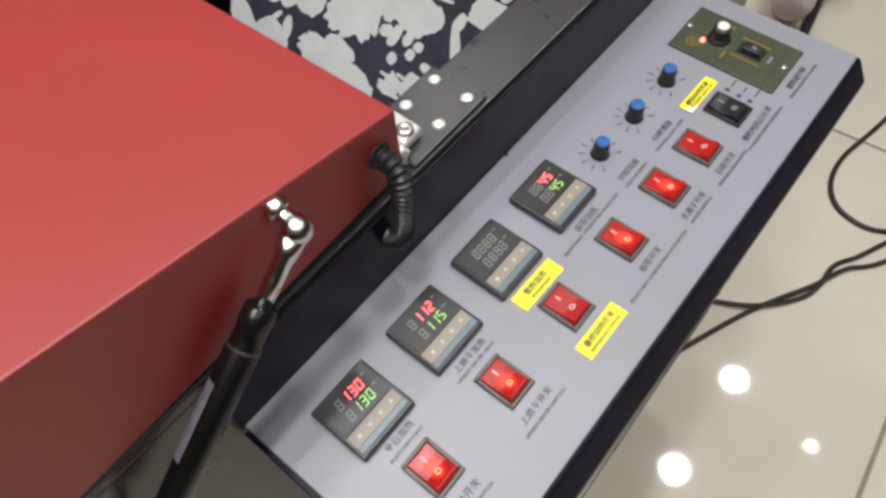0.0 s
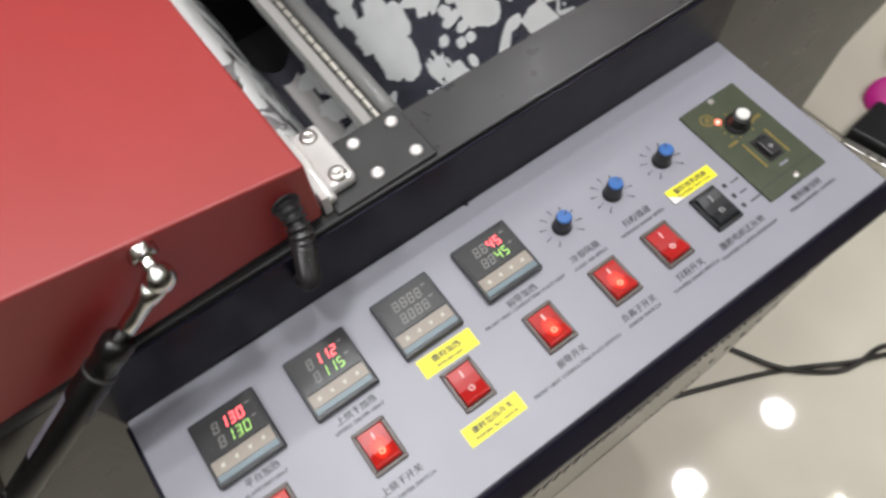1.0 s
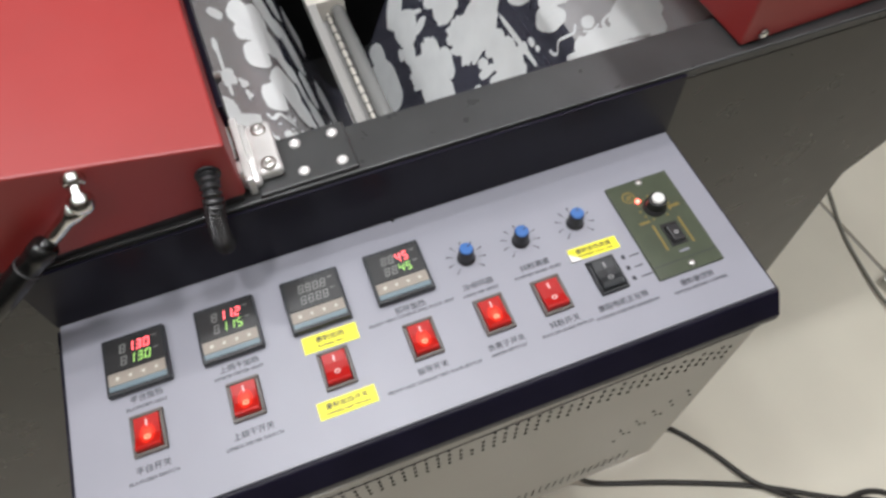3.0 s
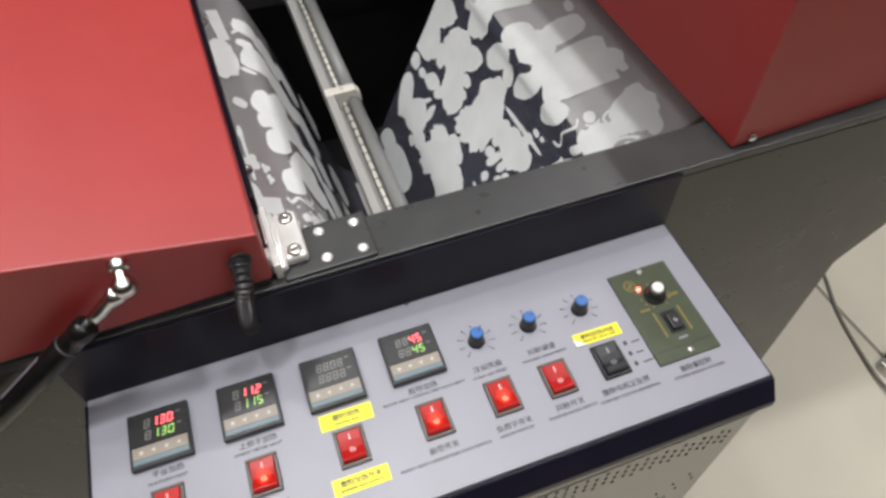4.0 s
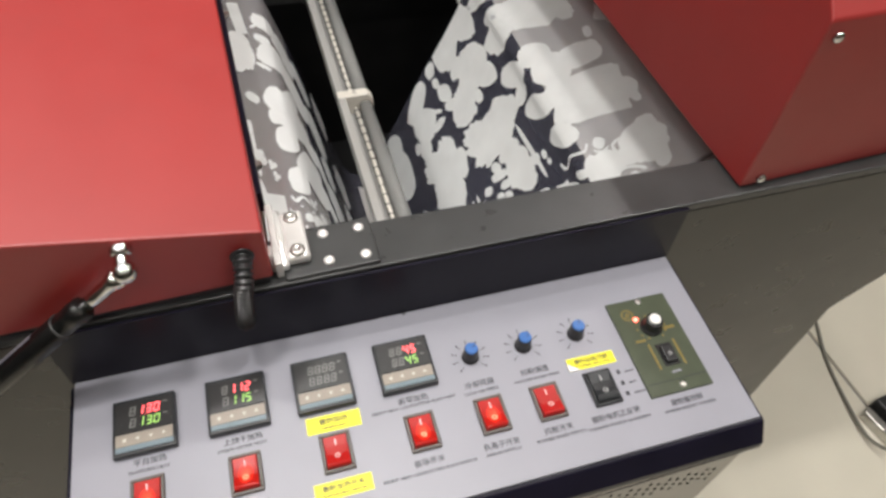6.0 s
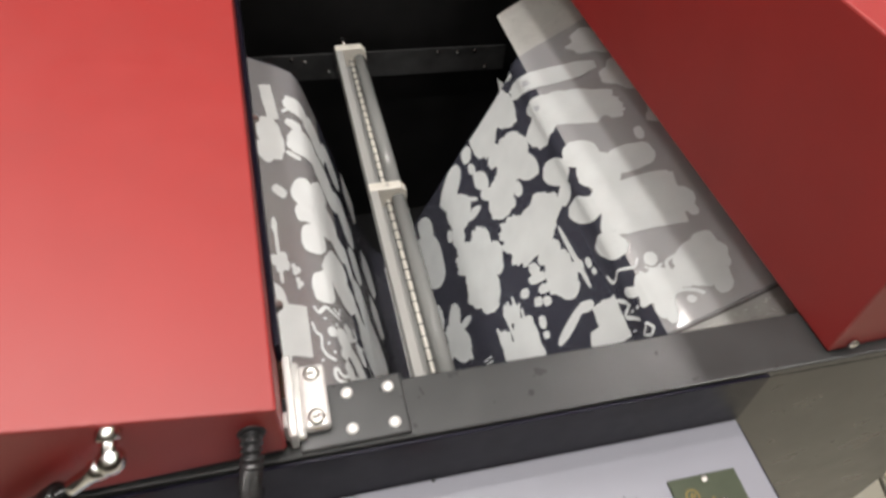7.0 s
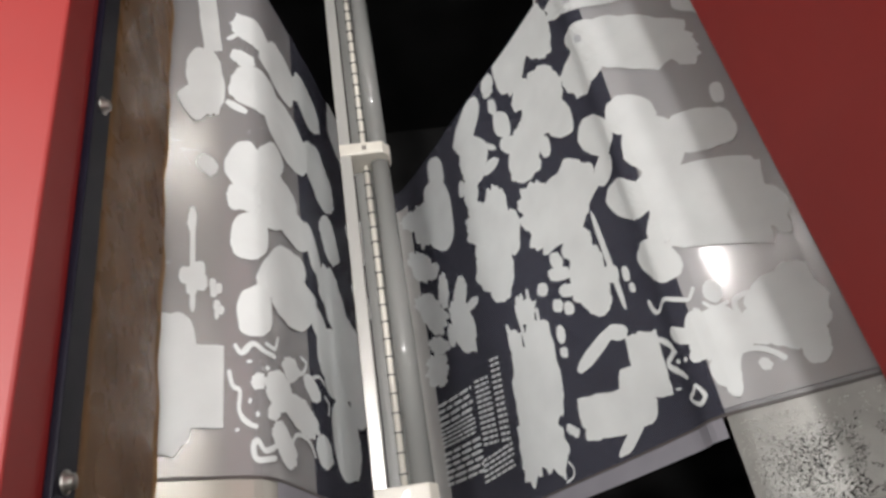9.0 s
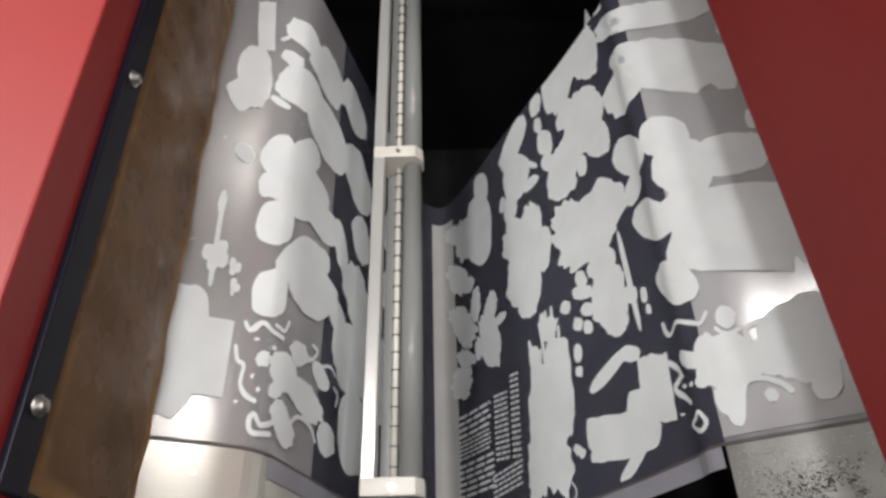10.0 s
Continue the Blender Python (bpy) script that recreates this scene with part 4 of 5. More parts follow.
def stroke(points, width):
    """A printed line on the film through (s, y) pairs."""
    MOTIF[0] += 1
    lift = 0.0007 + 0.000004 * MOTIF[0]
    path = spline([(s, y, 0) for s, y in points], 6)
    bm = bmesh.new()
    rows = []
    for i, p in enumerate(path):
        t = (path[min(i + 1, len(path) - 1)] - path[max(i - 1, 0)]).normalized()
        w = width * (0.5 if i in (0, len(path) - 1) else 1)
        rows.append([bm.verts.new(on_film(p.x - t.y * q * w, p.y + t.x * q * w, lift)) for q in (-1, 1)])
    for a, c in zip(rows, rows[1:]):
        bm.faces.new((a[0], c[0], c[1], a[1]))
    bmesh.ops.recalc_face_normals(bm, faces=bm.faces[:])
    part("printed_line", bm, PRINT, WEB)


def shape(rough, *lobes):
    """A printed figure on the film out of overlapping round or square lobes: centre, half-axes (s, y)."""
    MOTIF[0] += 1
    k = MOTIF[0]
    bm = bmesh.new()
    hub = None
    for i, lobe in enumerate(lobes):
        s, y, us, uy, vs, vy = lobe[:6]
        SPOTS.append((s, y, math.hypot(us, uy), math.hypot(vs, vy), math.atan2(uy, us)))
        lift = 0.0007 + 0.000003 * k + 0.000002 * i
        n, rings, last = 40, 4, None
        us, uy, vs, vy = 1.08 * us, 1.08 * uy, 1.10 * vs, 1.10 * vy
        centre = bm.verts.new(on_film(s, y, lift))
        if hub:
            bm.edges.new((hub, centre))
        hub = centre
        for q in range(1, rings + 1):
            row = []
            for j in range(n):
                th = 2 * math.pi * j / n
                c, d = math.cos(th), math.sin(th)
                r = (abs(c) ** 2.5 + abs(d) ** 2.5) ** -0.4
                if len(lobe) > 6:
                    r = 0.97 / max(abs(c), abs(d))
                r *= 1 + 1.5 * rough * (1.1 * noise.noise(Vector((c * 2.5, d * 2.5, k * 3.1 + i))) + 1.3 * noise.noise(Vector((c * 7, d * 7, k * 1.7 + i))))
                p, w = r * c * q / rings, r * d * q / rings
                yy = min(max(y + p * uy + w * vy, FILM_FRONT + 0.004), FILM_BACK - 0.004)
                row.append(bm.verts.new(on_film(s + p * us + w * vs, yy, lift)))
            for j in range(n):
                if last is None:
                    bm.faces.new((centre, row[j], row[(j + 1) % n]))
                else:
                    bm.faces.new((last[j], row[j], row[(j + 1) % n], last[(j + 1) % n]))
            last = row
    bmesh.ops.recalc_face_normals(bm, faces=bm.faces[:])
    part("printed_shape", bm, PRINT, WEB)


def small_print(a, b, c, lines, words):
    """Lines of tiny print, as dashes: the first line runs from a to b, the last one starts at c."""
    rnd = random.Random(int(a[0] * 1000))
    for k in range(lines):
        q = k / (lines - 1)
        t = 0.0
        while t < 0.97:
            e = min(1.0, t + rnd.uniform(0.6, 1.3) / words)
            stroke([(a[0] + q * (c[0] - a[0]) + h * (b[0] - a[0]), a[1] + q * (c[1] - a[1]) + h * (b[1] - a[1])) for h in (t, e)], 0.25 * math.hypot(c[0] - a[0], c[1] - a[1]) / (lines - 1))
            t = e + 0.14 / words


def film_print():
    shape(0.05, (1.229, 0.789, -0.034, -0.053, -0.030, 0.036), (1.281, 0.763, -0.008, -0.041, -0.028, 0.030))
    shape(0.08, (1.159, 0.778, -0.007, -0.016, -0.011, 0.011), (1.159, 0.736, -0.002, -0.012, -0.008, 0.007))
    shape(0.03, (1.170, 0.693, -0.002, -0.021, -0.016, 0.012))
    shape(0.04, (1.086, 0.759, -0.036, -0.024, -0.019, 0.021))
    shape(0.06, (1.086, 0.695, -0.013, -0.032, -0.031, 0.026), (1.063, 0.650, -0.009, -0.026, -0.016, 0.012), (1.122, 0.654, 0.020, -0.000, 0.007, -0.010), (1.040, 0.672, -0.004, -0.012, -0.007, 0.005), (1.131, 0.683, 0.014, -0.013, -0.002, -0.004))
    shape(0.03, (0.972, 0.755, -0.003, -0.027, -0.022, 0.015), (0.956, 0.680, -0.008, -0.060, -0.039, 0.025))
    shape(0.06, (1.258, 0.659, -0.022, -0.035, -0.031, 0.032), (1.279, 0.609, -0.006, -0.023, -0.021, 0.018), (1.204, 0.621, -0.027, -0.031, -0.024, 0.024), (1.177, 0.650, -0.001, -0.014, -0.019, 0.014), (1.222, 0.703, -0.015, -0.016, -0.010, 0.012), (1.243, 0.596, -0.003, -0.014, -0.009, 0.007), (1.219, 0.585, -0.004, -0.008, -0.008, 0.006))
    shape(0.10, (1.239, 0.502, -0.059, -0.023, -0.028, 0.033), (1.247, 0.506, -0.013, -0.027, -0.033, 0.025), (1.201, 0.536, -0.014, -0.020, -0.032, 0.027), (1.174, 0.524, 0.014, -0.004, 0.004, -0.012))
    shape(0.09, (1.110, 0.566, -0.010, -0.052, -0.025, 0.016), (1.081, 0.579, -0.013, -0.029, -0.041, 0.029), (1.132, 0.535, -0.009, -0.029, -0.020, 0.013), (1.082, 0.516, -0.009, -0.041, -0.041, 0.023), (1.091, 0.476, -0.016, -0.017, -0.018, 0.013), (1.053, 0.582, -0.002, -0.011, -0.016, 0.010), (1.058, 0.501, 0.000, -0.009, -0.012, 0.005))
    shape(0.09, (1.248, 0.445, -0.016, -0.011, -0.017, 0.016), (1.252, 0.400, -0.006, -0.034, -0.027, 0.013), (1.258, 0.363, -0.009, -0.010, -0.014, 0.009), (1.207, 0.447, 0.001, -0.012, -0.010, 0.004), (1.206, 0.429, 0.019, -0.007, 0.001, -0.009), (1.189, 0.395, -0.004, -0.006, -0.008, 0.005), (1.207, 0.383, -0.002, -0.007, -0.008, 0.004), (1.211, 0.404, 0.010, -0.008, -0.007, -0.004))
    shape(0.10, (1.169, 0.427, -0.002, -0.008, -0.009, 0.004))
    shape(0.02, (1.288, 0.402, 0.003, -0.059, -0.004, 0.001), (1.286, 0.383, -0.002, -0.009, -0.010, 0.005), (1.307, 0.372, -0.001, -0.008, -0.005, 0.002), (1.310, 0.354, -0.001, -0.005, -0.004, 0.002))
    shape(0.05, (1.269, 0.323, -0.013, 0.008, 0.005, 0.006), (1.230, 0.319, -0.033, -0.010, -0.006, 0.007), (1.299, 0.274, -0.002, -0.032, -0.022, 0.006, 1), (1.221, 0.250, 0.000, -0.023, -0.039, 0.008, 1), (1.270, 0.258, -0.000, -0.024, -0.017, 0.004), (1.278, 0.235, -0.007, -0.012, -0.012, 0.005), (1.249, 0.217, -0.023, -0.014, -0.006, 0.004), (1.166, 0.248, 0.004, -0.002, -0.003, -0.004))
    shape(0.16, (1.130, 0.417, -0.010, -0.013, -0.013, 0.008), (1.133, 0.363, -0.015, -0.033, -0.026, 0.012), (1.091, 0.377, -0.003, -0.029, -0.011, 0.004), (1.099, 0.324, -0.014, -0.052, -0.030, 0.011), (1.136, 0.315, -0.014, -0.047, -0.020, 0.008), (1.079, 0.260, -0.009, -0.038, -0.025, 0.007), (1.117, 0.249, -0.008, -0.031, -0.025, 0.007), (1.150, 0.299, -0.005, -0.025, -0.009, 0.003), (1.115, 0.429, -0.001, -0.015, -0.005, 0.002), (1.083, 0.391, 0.001, -0.026, -0.005, 0.002), (1.159, 0.254, 0.006, -0.006, -0.005, -0.002))
    shape(0.09, (0.978, 0.519, -0.014, -0.024, -0.015, 0.009), (0.972, 0.472, 0.006, -0.042, -0.026, 0.009), (1.007, 0.490, -0.015, -0.003, -0.008, 0.007), (0.961, 0.454, 0.013, -0.026, -0.014, 0.003))
    shape(0.14, (0.914, 0.688, -0.004, -0.041, -0.033, 0.020), (0.871, 0.722, -0.017, -0.008, -0.020, 0.019), (0.880, 0.625, 0.005, -0.030, -0.029, 0.013), (0.914, 0.597, -0.007, -0.011, -0.013, 0.009))
    shape(0.14, (0.889, 0.534, 0.022, -0.043, -0.030, 0.007), (0.932, 0.549, -0.006, -0.026, -0.013, 0.007), (0.935, 0.472, -0.001, -0.017, -0.009, 0.004))
    shape(0.14, (0.896, 0.474, 0.023, -0.016, -0.012, -0.006), (0.879, 0.440, -0.011, -0.022, -0.027, 0.013))
    shape(0.05, (1.181, 0.361, -0.002, -0.010, -0.007, 0.003))
    shape(0.15, (1.179, 0.339, -0.001, -0.006, -0.006, 0.002))
    shape(0.03, (1.332, 0.540, -0.014, -0.016, -0.025, 0.025), (1.390, 0.528, -0.004, -0.026, -0.026, 0.012), (1.401, 0.483, 0.030, -0.016, -0.008, -0.032), (1.325, 0.496, -0.015, -0.011, -0.010, 0.011), (1.446, 0.478, 0.025, -0.008, -0.004, -0.023), (1.465, 0.472, 0.002, -0.021, -0.012, -0.002), (1.475, 0.510, -0.001, -0.012, -0.005, 0.001))
    shape(0.03, (1.348, 0.441, -0.020, -0.007, -0.022, 0.027), (1.379, 0.436, 0.000, -0.014, -0.014, 0.002), (1.360, 0.360, -0.017, -0.008, -0.018, 0.023), (1.422, 0.395, 0.050, -0.017, -0.008, -0.039, 1), (1.438, 0.427, 0.039, -0.010, -0.002, -0.014), (1.471, 0.372, 0.010, 0.015, 0.013, -0.014))
    shape(0.09, (1.391, 0.722, 0.074, -0.035, -0.000, -0.020), (1.430, 0.708, 0.044, -0.021, -0.002, -0.017), (1.304, 0.826, 0.031, -0.028, 0.001, -0.015))
    shape(0.09, (1.346, 0.633, 0.032, 0.011, 0.018, -0.029), (1.404, 0.632, 0.068, -0.042, -0.005, -0.035), (1.464, 0.583, 0.005, -0.022, -0.011, -0.005), (1.413, 0.655, 0.030, -0.012, -0.001, -0.011))
    shape(0.05, (1.406, 0.308, 0.007, -0.006, -0.005, -0.008), (1.380, 0.272, -0.001, -0.024, -0.013, 0.001), (1.401, 0.269, 0.016, -0.012, -0.011, -0.018), (1.358, 0.280, 0.013, -0.008, -0.004, -0.006), (1.371, 0.258, 0.005, -0.004, -0.006, -0.006), (1.390, 0.235, 0.013, -0.007, -0.006, -0.012), (1.395, 0.228, -0.002, -0.016, -0.008, 0.000))
    shape(0.06, (1.455, 0.272, 0.017, -0.025, -0.020, -0.019), (1.432, 0.264, 0.011, -0.010, -0.008, -0.011), (1.465, 0.236, 0.009, -0.002, -0.004, -0.015), (1.467, 0.296, 0.002, -0.015, -0.013, -0.004), (1.416, 0.254, 0.009, -0.001, -0.001, -0.005))
    shape(0.08, (1.478, 0.350, 0.002, -0.011, -0.005, -0.002))
    shape(0.10, (1.426, 0.231, 0.002, -0.005, -0.004, -0.002))
    shape(0.05, (1.340, 0.270, 0.000, -0.002, -0.004, 0.001))
    shape(0.05, (1.341, 0.260, 0.000, -0.002, -0.004, 0.001))
    shape(0.05, (1.356, 0.257, 0.000, -0.002, -0.003, 0.000))
    shape(0.05, (1.329, 0.238, -0.000, -0.001, -0.003, 0.001))
    shape(0.10, (0.315, 0.703, 0.027, -0.009, -0.009, -0.019), (0.372, 0.693, 0.039, -0.012, -0.022, -0.030))
    shape(0.10, (0.296, 0.655, 0.014, -0.002, -0.002, -0.010), (0.283, 0.684, 0.007, 0.006, 0.001, -0.003))
    shape(0.04, (0.321, 0.620, 0.036, -0.003, -0.014, -0.030), (0.386, 0.603, 0.046, -0.018, -0.029, -0.032), (0.287, 0.582, 0.012, -0.003, -0.001, -0.005))
    shape(0.08, (0.456, 0.712, 0.032, -0.022, -0.022, -0.024))
    shape(0.04, (0.256, 0.694, 0.004, -0.040, -0.009, -0.004, 1))
    shape(0.05, (0.254, 0.609, 0.006, -0.042, -0.016, -0.007), (0.242, 0.574, 0.007, -0.018, -0.008, -0.007))
    shape(0.03, (0.296, 0.509, 0.013, -0.014, -0.015, -0.022), (0.291, 0.468, 0.014, 0.006, 0.002, -0.015), (0.343, 0.487, 0.040, -0.005, -0.026, -0.036), (0.340, 0.533, 0.015, -0.012, -0.022, -0.024), (0.340, 0.458, 0.017, 0.006, -0.004, -0.012), (0.398, 0.478, 0.030, -0.005, -0.022, -0.022))
    shape(0.06, (0.441, 0.479, 0.014, -0.025, -0.014, -0.010))
    shape(0.03, (0.303, 0.425, 0.021, 0.006, -0.000, -0.024), (0.308, 0.346, 0.019, 0.006, 0.001, -0.023), (0.361, 0.406, 0.042, 0.007, -0.023, -0.035), (0.387, 0.386, 0.035, -0.008, -0.035, -0.030), (0.444, 0.386, 0.015, -0.013, -0.016, -0.010))
    shape(0.05, (0.482, 0.610, 0.033, -0.029, -0.030, -0.026))
    shape(0.08, (0.503, 0.527, 0.016, -0.025, -0.023, -0.016))
    shape(0.08, (0.499, 0.438, 0.025, -0.034, -0.030, -0.018))
    shape(0.05, (0.492, 0.353, 0.025, -0.032, -0.043, -0.021))
    shape(0.05, (0.509, 0.274, 0.010, -0.041, -0.041, -0.013))
    shape(0.01, (0.258, 0.273, 0.000, -0.034, -0.014, 0.000, 1))
    shape(0.03, (0.231, 0.276, -0.001, -0.057, -0.018, 0.002))
    stroke([(0.244, 0.446), (0.245, 0.392), (0.246, 0.338)], 0.0020)
    shape(0.12, (0.244, 0.432, 0.003, 0.000, 0.000, 0.012))
    shape(0.05, (0.256, 0.498, 0.008, -0.007, -0.004, -0.008))
    shape(0.06, (0.241, 0.373, 0.005, 0.000, 0.000, 0.008), (0.250, 0.380, 0.005, 0.001, 0.000, 0.008), (0.252, 0.368, 0.005, 0.000, 0.000, 0.008), (0.245, 0.361, 0.004, 0.000, 0.000, 0.006))
    shape(0.06, (0.262, 0.367, 0.003, 0.000, 0.000, 0.005), (0.268, 0.363, 0.003, 0.000, 0.000, 0.005), (0.263, 0.358, 0.003, 0.000, 0.000, 0.004))
    shape(0.06, (0.266, 0.346, 0.003, 0.000, 0.000, 0.005), (0.270, 0.342, 0.003, 0.000, 0.000, 0.004), (0.266, 0.337, 0.002, 0.000, 0.000, 0.004))
    shape(0.07, (0.341, 0.277, 0.010, -0.015, -0.020, -0.010), (0.331, 0.259, 0.010, -0.000, -0.006, -0.010), (0.388, 0.266, 0.029, -0.010, -0.018, -0.012))
    shape(0.06, (0.346, 0.231, 0.016, -0.015, -0.014, -0.007))
    shape(0.10, (0.365, 0.306, 0.010, -0.007, -0.013, -0.008))
    shape(0.06, (0.414, 0.302, 0.016, -0.009, -0.013, -0.007))
    shape(0.04, (0.438, 0.244, 0.007, -0.014, -0.018, -0.006))
    shape(0.20, (0.308, 0.279, 0.008, 0.002, 0.000, -0.007))
    shape(0.05, (0.298, 0.296, 0.001, -0.001, -0.002, -0.001))
    shape(0.05, (0.298, 0.261, 0.001, -0.001, -0.001, -0.002))
    shape(0.05, (0.319, 0.293, 0.002, -0.001, -0.002, -0.002))
    shape(0.05, (0.305, 0.250, 0.002, -0.001, -0.001, -0.002))
    shape(0.05, (0.287, 0.236, 0.001, -0.001, -0.002, -0.001))
    for a, b in (((1.080, 0.422), (1.094, 0.340)), ((1.094, 0.408), (1.108, 0.330)), ((1.108, 0.436), (1.112, 0.350)), ((1.124, 0.445), (1.122, 0.370)), ((1.139, 0.444), (1.130, 0.370)), ((1.150, 0.412), (1.138, 0.345)), ((1.163, 0.386), (1.146, 0.320))):
        stroke([a, ((a[0] + b[0]) / 2 + 0.002, (a[1] + b[1]) / 2), b], 0.0032)
    stroke([(1.140, 0.224), (1.147, 0.214), (1.143, 0.206), (1.128, 0.203)], 0.0012)
    stroke([(1.328, 0.331), (1.334, 0.314), (1.356, 0.319), (1.377, 0.308), (1.390, 0.318)], 0.0022)
    stroke([(1.402, 0.231), (1.410, 0.246), (1.424, 0.246), (1.435, 0.239), (1.442, 0.230)], 0.0025)
    stroke([(1.353, 0.227), (1.341, 0.224), (1.355, 0.215), (1.364, 0.220), (1.358, 0.231), (1.350, 0.226)], 0.0022)
    stroke([(1.325, 0.291), (1.339, 0.273), (1.327, 0.262), (1.350, 0.241)], 0.0028)
    stroke([(1.393, 0.301), (1.403, 0.292), (1.417, 0.294)], 0.0019)
    stroke([(1.436, 0.297), (1.422, 0.293), (1.421, 0.280), (1.428, 0.272)], 0.0025)
    stroke([(0.284, 0.311), (0.292, 0.303), (0.301, 0.313), (0.315, 0.308), (0.333, 0.307)], 0.0025)
    stroke([(0.278, 0.287), (0.282, 0.273), (0.290, 0.269), (0.289, 0.253), (0.296, 0.242), (0.305, 0.239)], 0.0022)
    stroke([(0.328, 0.216), (0.305, 0.212), (0.300, 0.221), (0.304, 0.228), (0.314, 0.220), (0.330, 0.228)], 0.0025)
    stroke([(0.354, 0.225), (0.372, 0.245), (0.397, 0.245), (0.414, 0.233)], 0.0022)
    stroke([(0.386, 0.326), (0.401, 0.324), (0.384, 0.308), (0.367, 0.310)], 0.0022)
    stroke([(0.317, 0.316), (0.332, 0.315), (0.340, 0.329)], 0.0022)
    stroke([(0.409, 0.310), (0.436, 0.321), (0.452, 0.316)], 0.0019)
    stroke([(0.447, 0.303), (0.459, 0.298), (0.455, 0.284)], 0.0019)
    small_print((0.867, 0.384), (0.962, 0.379), (0.865, 0.355), 4, 4)
    small_print((0.864, 0.347), (0.958, 0.342), (0.863, 0.322), 5, 7)
    small_print((0.862, 0.311), (0.964, 0.306), (0.860, 0.268), 6, 4)
    small_print((0.972, 0.382), (1.012, 0.376), (0.969, 0.294), 13, 3)
    small_print((1.024, 0.394), (1.046, 0.390), (1.017, 0.286), 15, 2)
    small_print((0.960, 0.274), (1.040, 0.276), (0.957, 0.247), 5, 6)
    motif(0.564, 0.369, 0.062, 0.070, -108, 2, 0.10)
    motif(0.635, 0.609, 0.043, 0.057, -73, 2, 0.10)
    motif(0.580, 0.762, 0.046, 0.054, -16, 4, 0.08)
    motif(0.625, 0.503, 0.037, 0.044, -83, 5, 0.08)
    for s, y, a, b, turn in ((1.51, 0.63, 0.050, 0.030, -60), (1.535, 0.52, 0.045, 0.036, -75), (1.56, 0.41, 0.050, 0.030, -40), (1.50, 0.73, 0.055, 0.028, -50), (1.56, 0.31, 0.040, 0.030, -80)):
        motif(s, y, a, b, turn, 4, 0.12)


film_print()


# ---- static-removing bar above the film loop ----
def static_bar():
    sb = thing("static_bar", 0.094, 0.54, 0.70, "ivory bar with smoky glass tubes over the film", "static bar")
    off = Matrix.Translation((-0.094, -0.54, -0.70))

    def add(name, bm, material, label="", parent=sb, smooth=False):
        bm.transform(off)
        return part(name, bm, material, parent, label, smooth)

    add("backing_rail", box(0.0800, 0.1180, 0.184, 0.905, 0.6790, 0.6815), BACKING, "grey backing rail under the tubes")
    add("side_strip", box(0.0665, 0.0790, 0.171, 0.922, 0.690, 0.7155, 0.0012, 2), ALU, "pale metal side strip")
    for y in (0.175, 0.546, 0.914):
        bl = add("holder_block", prism([(0.0665, 0.690), (0.0665, 0.7165), (0.1140, 0.7165), (0.1220, 0.706), (0.1220, 0.688), (0.105, 0.676), (0.080, 0.676)], "y", y - 0.008, y + 0.008, 0.0014), WHITE_PLASTIC, "ivory plastic holder block")
        add("block_screw", lathe([(0.0030, 0), (0.0030, 0.0004), (0.0016, 0.0004)], pose(0.094, y, 0.7165), 14), STEEL, "", bl)
    for y0, y1 in ((0.183, 0.538), (0.554, 0.906)):
        add("glass_tube", rod((0.1095, y0, 0.694), (0.1095, y1, 0.694), 0.0105, 24), GLASS, "smoky glass tube", smooth=True)
        rd = add("ticked_rod", rod((0.0935, y0, 0.692), (0.0935, y1, 0.692), 0.0030, 12), WHITE_PLASTIC, "white rod with black ticks", smooth=True)
        k = 0
        while y0 + 0.014 + k * 0.0185 < y1:
            y = y0 + 0.014 + k * 0.0185
            add("tick", box(0.0895, 0.0975, y - 0.0006, y + 0.0006, 0.6918, 0.6954), TICK, "", rd)
            k += 1
    add("end_knob", lathe([(0.004, 0), (0.004, 0.014), (0.0075, 0.017), (0.0078, 0.024), (0.004, 0.029)], pose(0.084, 0.922, 0.712, -90, 0, 0), 18), CHROME, "steel end knob", smooth=True)
    add("bracket_arm", box(0.070, 0.118, 0.9225, 0.9545, 0.640, 0.690, 0.001, 1), BRACKET, "black mounting arm")
    add("bracket_arm", box(0.072, 0.116, 0.0835, 0.1675, 0.684, 0.688, 0.001, 1), BRACKET, "black mounting arm")


static_bar()


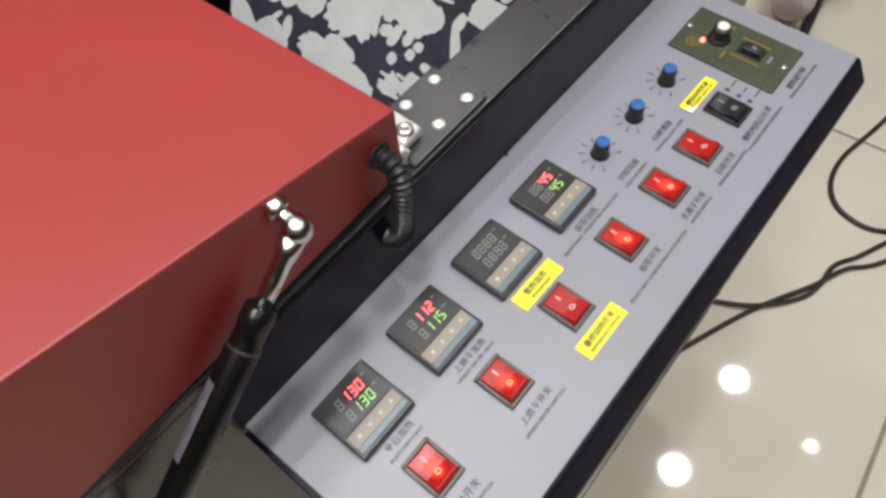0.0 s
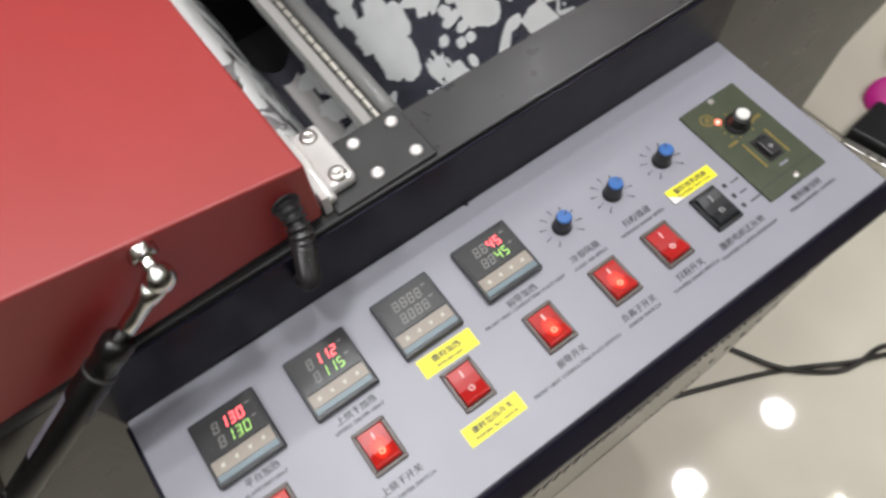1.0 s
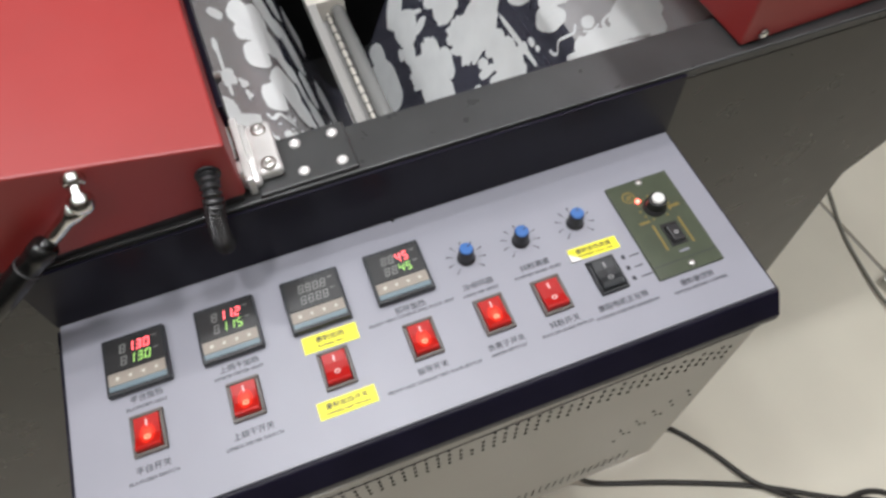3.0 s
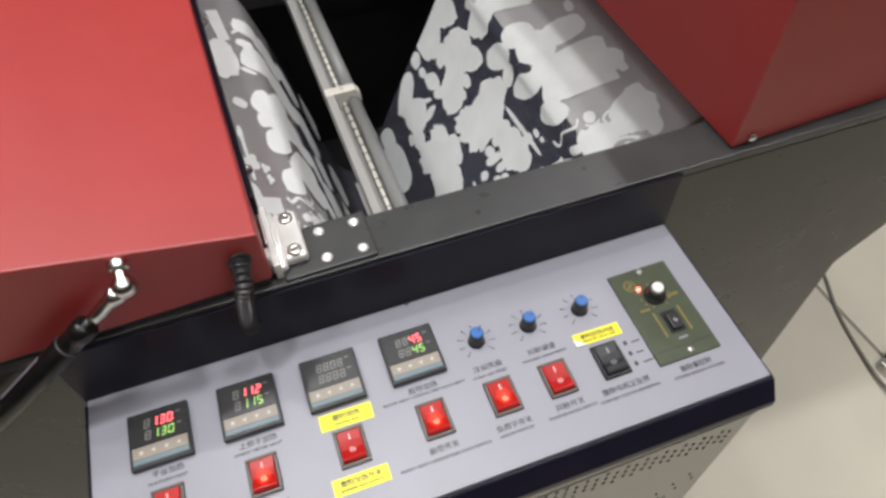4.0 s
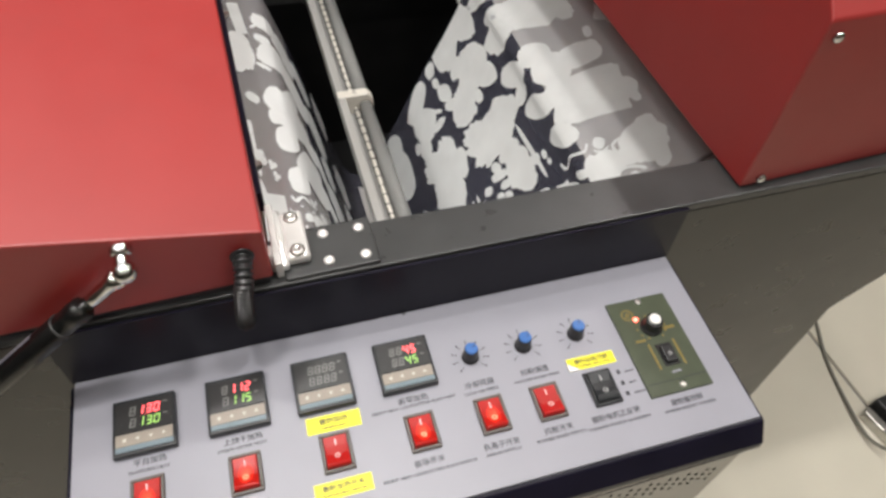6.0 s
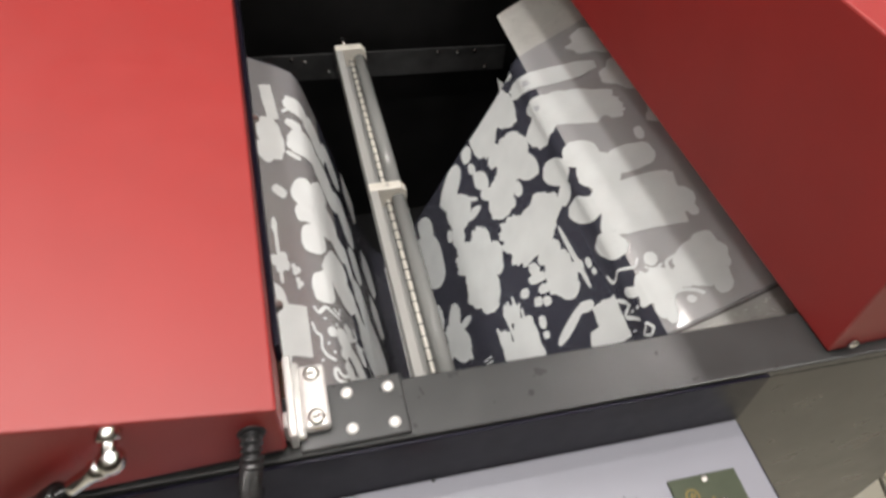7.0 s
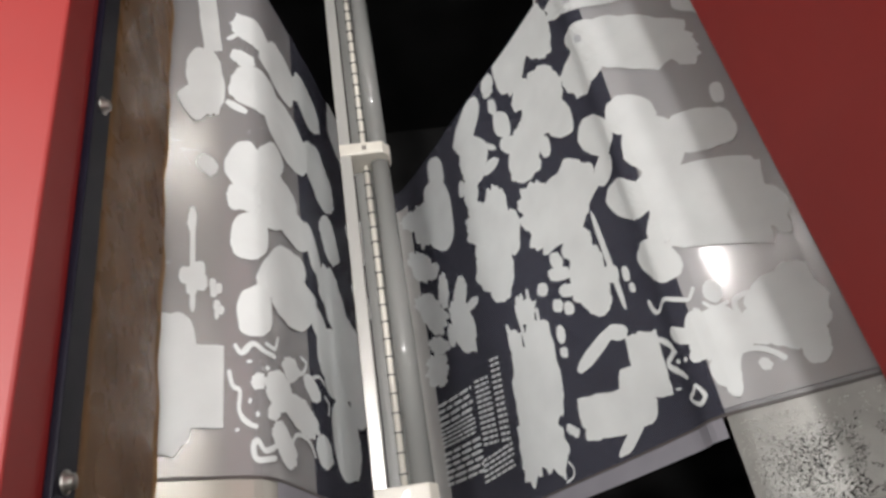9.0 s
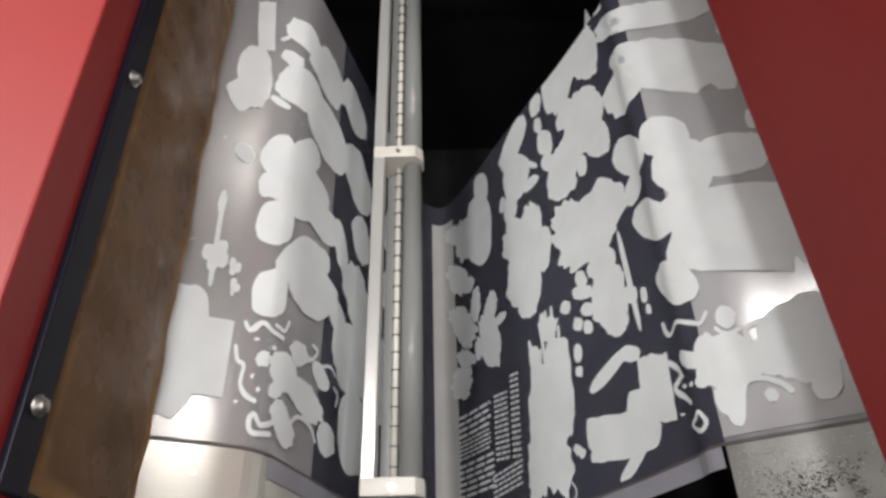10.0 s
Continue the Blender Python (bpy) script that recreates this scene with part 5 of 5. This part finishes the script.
# ---- floor things ----
def floor_things():
    for pts, r in (([(0.25, -0.06, 0.5), (0.28, -0.09, 0.12), (0.31, -0.115, 0.010), (0.456, -0.172, 0.006), (0.60, -0.236, 0.006), (0.72, -0.308, 0.012), (0.80, -0.345, 0.007), (0.90, -0.42, 0.006), (1.3, -0.6, 0.006), (1.9, -0.65, 0.006)], 0.0052),
                   ([(0.27, -0.02, 0.5), (0.40, -0.04, 0.1), (0.50, -0.075, 0.012), (0.555, -0.145, 0.006), (0.601, -0.232, 0.014), (0.68, -0.300, 0.006), (0.735, -0.318, 0.012), (0.80, -0.325, 0.006), (0.89, -0.375, 0.006), (1.25, -0.52, 0.006), (1.9, -0.5, 0.006)], 0.0052)):
        tagged(mesh_object("power_cable", tube(pts, r, 10, 8), CABLE, None, "", True), "dark rubber cable lying on the floor from the cabinet", "cable", "cables on the floor")
    tagged(mesh_object("power_cable", tube([(1.5, -0.30, 0.006), (1.23, -0.252, 0.006), (1.08, -0.222, 0.006), (0.985, -0.235, 0.006), (0.935, -0.285, 0.006), (0.94, -0.37, 0.006), (1.05, -0.46, 0.006), (1.4, -0.5, 0.006)], 0.0055, 10, 8), CABLE, None, "", True), "looped dark rubber cable lying on the floor", "cable", "cables on the floor")
    tagged(mesh_object("thin_cable", tube([(1.30, 0.55, 0.004), (1.21, 0.40, 0.004), (1.16, 0.273, 0.004), (1.125, 0.19, 0.004), (1.104, 0.106, 0.004), (1.085, -0.01, 0.012), (1.10, -0.06, 0.03)], 0.0042, 8, 8), GREY_CABLE, None, "", True), "thin grey cable along the floor", "cable", "cables on the floor")
    st = thing("foot_pedal", 1.18, 0.0, 0, "black foot block with a bright metal bracket on the floor", "foot pedal")
    b = prism([(-0.045, 0.050), (0.07, 0.062), (0.09, -0.045), (-0.02, -0.065)], "z", 0.004, 0.045, 0.006)
    part("block", b, BLACK_PLASTIC, st)
    b = prism([(-0.075, 0.035), (-0.055, 0.045), (-0.030, -0.062), (-0.050, -0.080)], "z", 0.0, 0.028, 0.004)
    part("metal_bracket", b, STEEL, st, "bright metal bracket")
    for x, y in ((-0.060, -0.020), (-0.052, -0.045)):
        part("bolt", lathe([(0.006, 0), (0.006, 0.005), (0.003, 0.007)], pose(x, y, 0.028), 12), CHROME, st, "", True)
    rl = thing("paper_roll", 1.34, 0.065, 0.07, "pale roll leaning behind a round magenta cap on the floor", "roll")
    d = Vector((0.9, 0.18, 0.12)).normalized()
    part("roll_body", lathe([(0.030, 0.0), (0.044, 0.006), (0.052, 0.030), (0.054, 0.10), (0.054, 0.75), (0.045, 0.76)], aim((0.06, 0.012, 0.0), Vector((0.06, 0.012, 0)) + d), 32), PALE_ROLL, rl, "", True)
    part("roll_mark", box(0.20, 0.26, -0.058, -0.015, 0.015, 0.05, 0.004, 1), BRACKET, rl, "dark mark")
    part("magenta_cap", lathe([(0.030, 0.0), (0.046, 0.004), (0.050, 0.012), (0.050, 0.024), (0.044, 0.032), (0.018, 0.036)], aim((-0.035, -0.005, -0.066), (-0.075, -0.02, 0.0)), 32), MAGENTA, rl, "magenta plastic cap", True)
    part("stand_bar", rod((0.0, -0.055, -0.055), (1.0, 0.10, -0.01), 0.012, 10), BRACKET, rl, "dark stand bar")


floor_things()


def motions():
    """Everything in the place stands still; only the camera moves."""
    return None


motions()
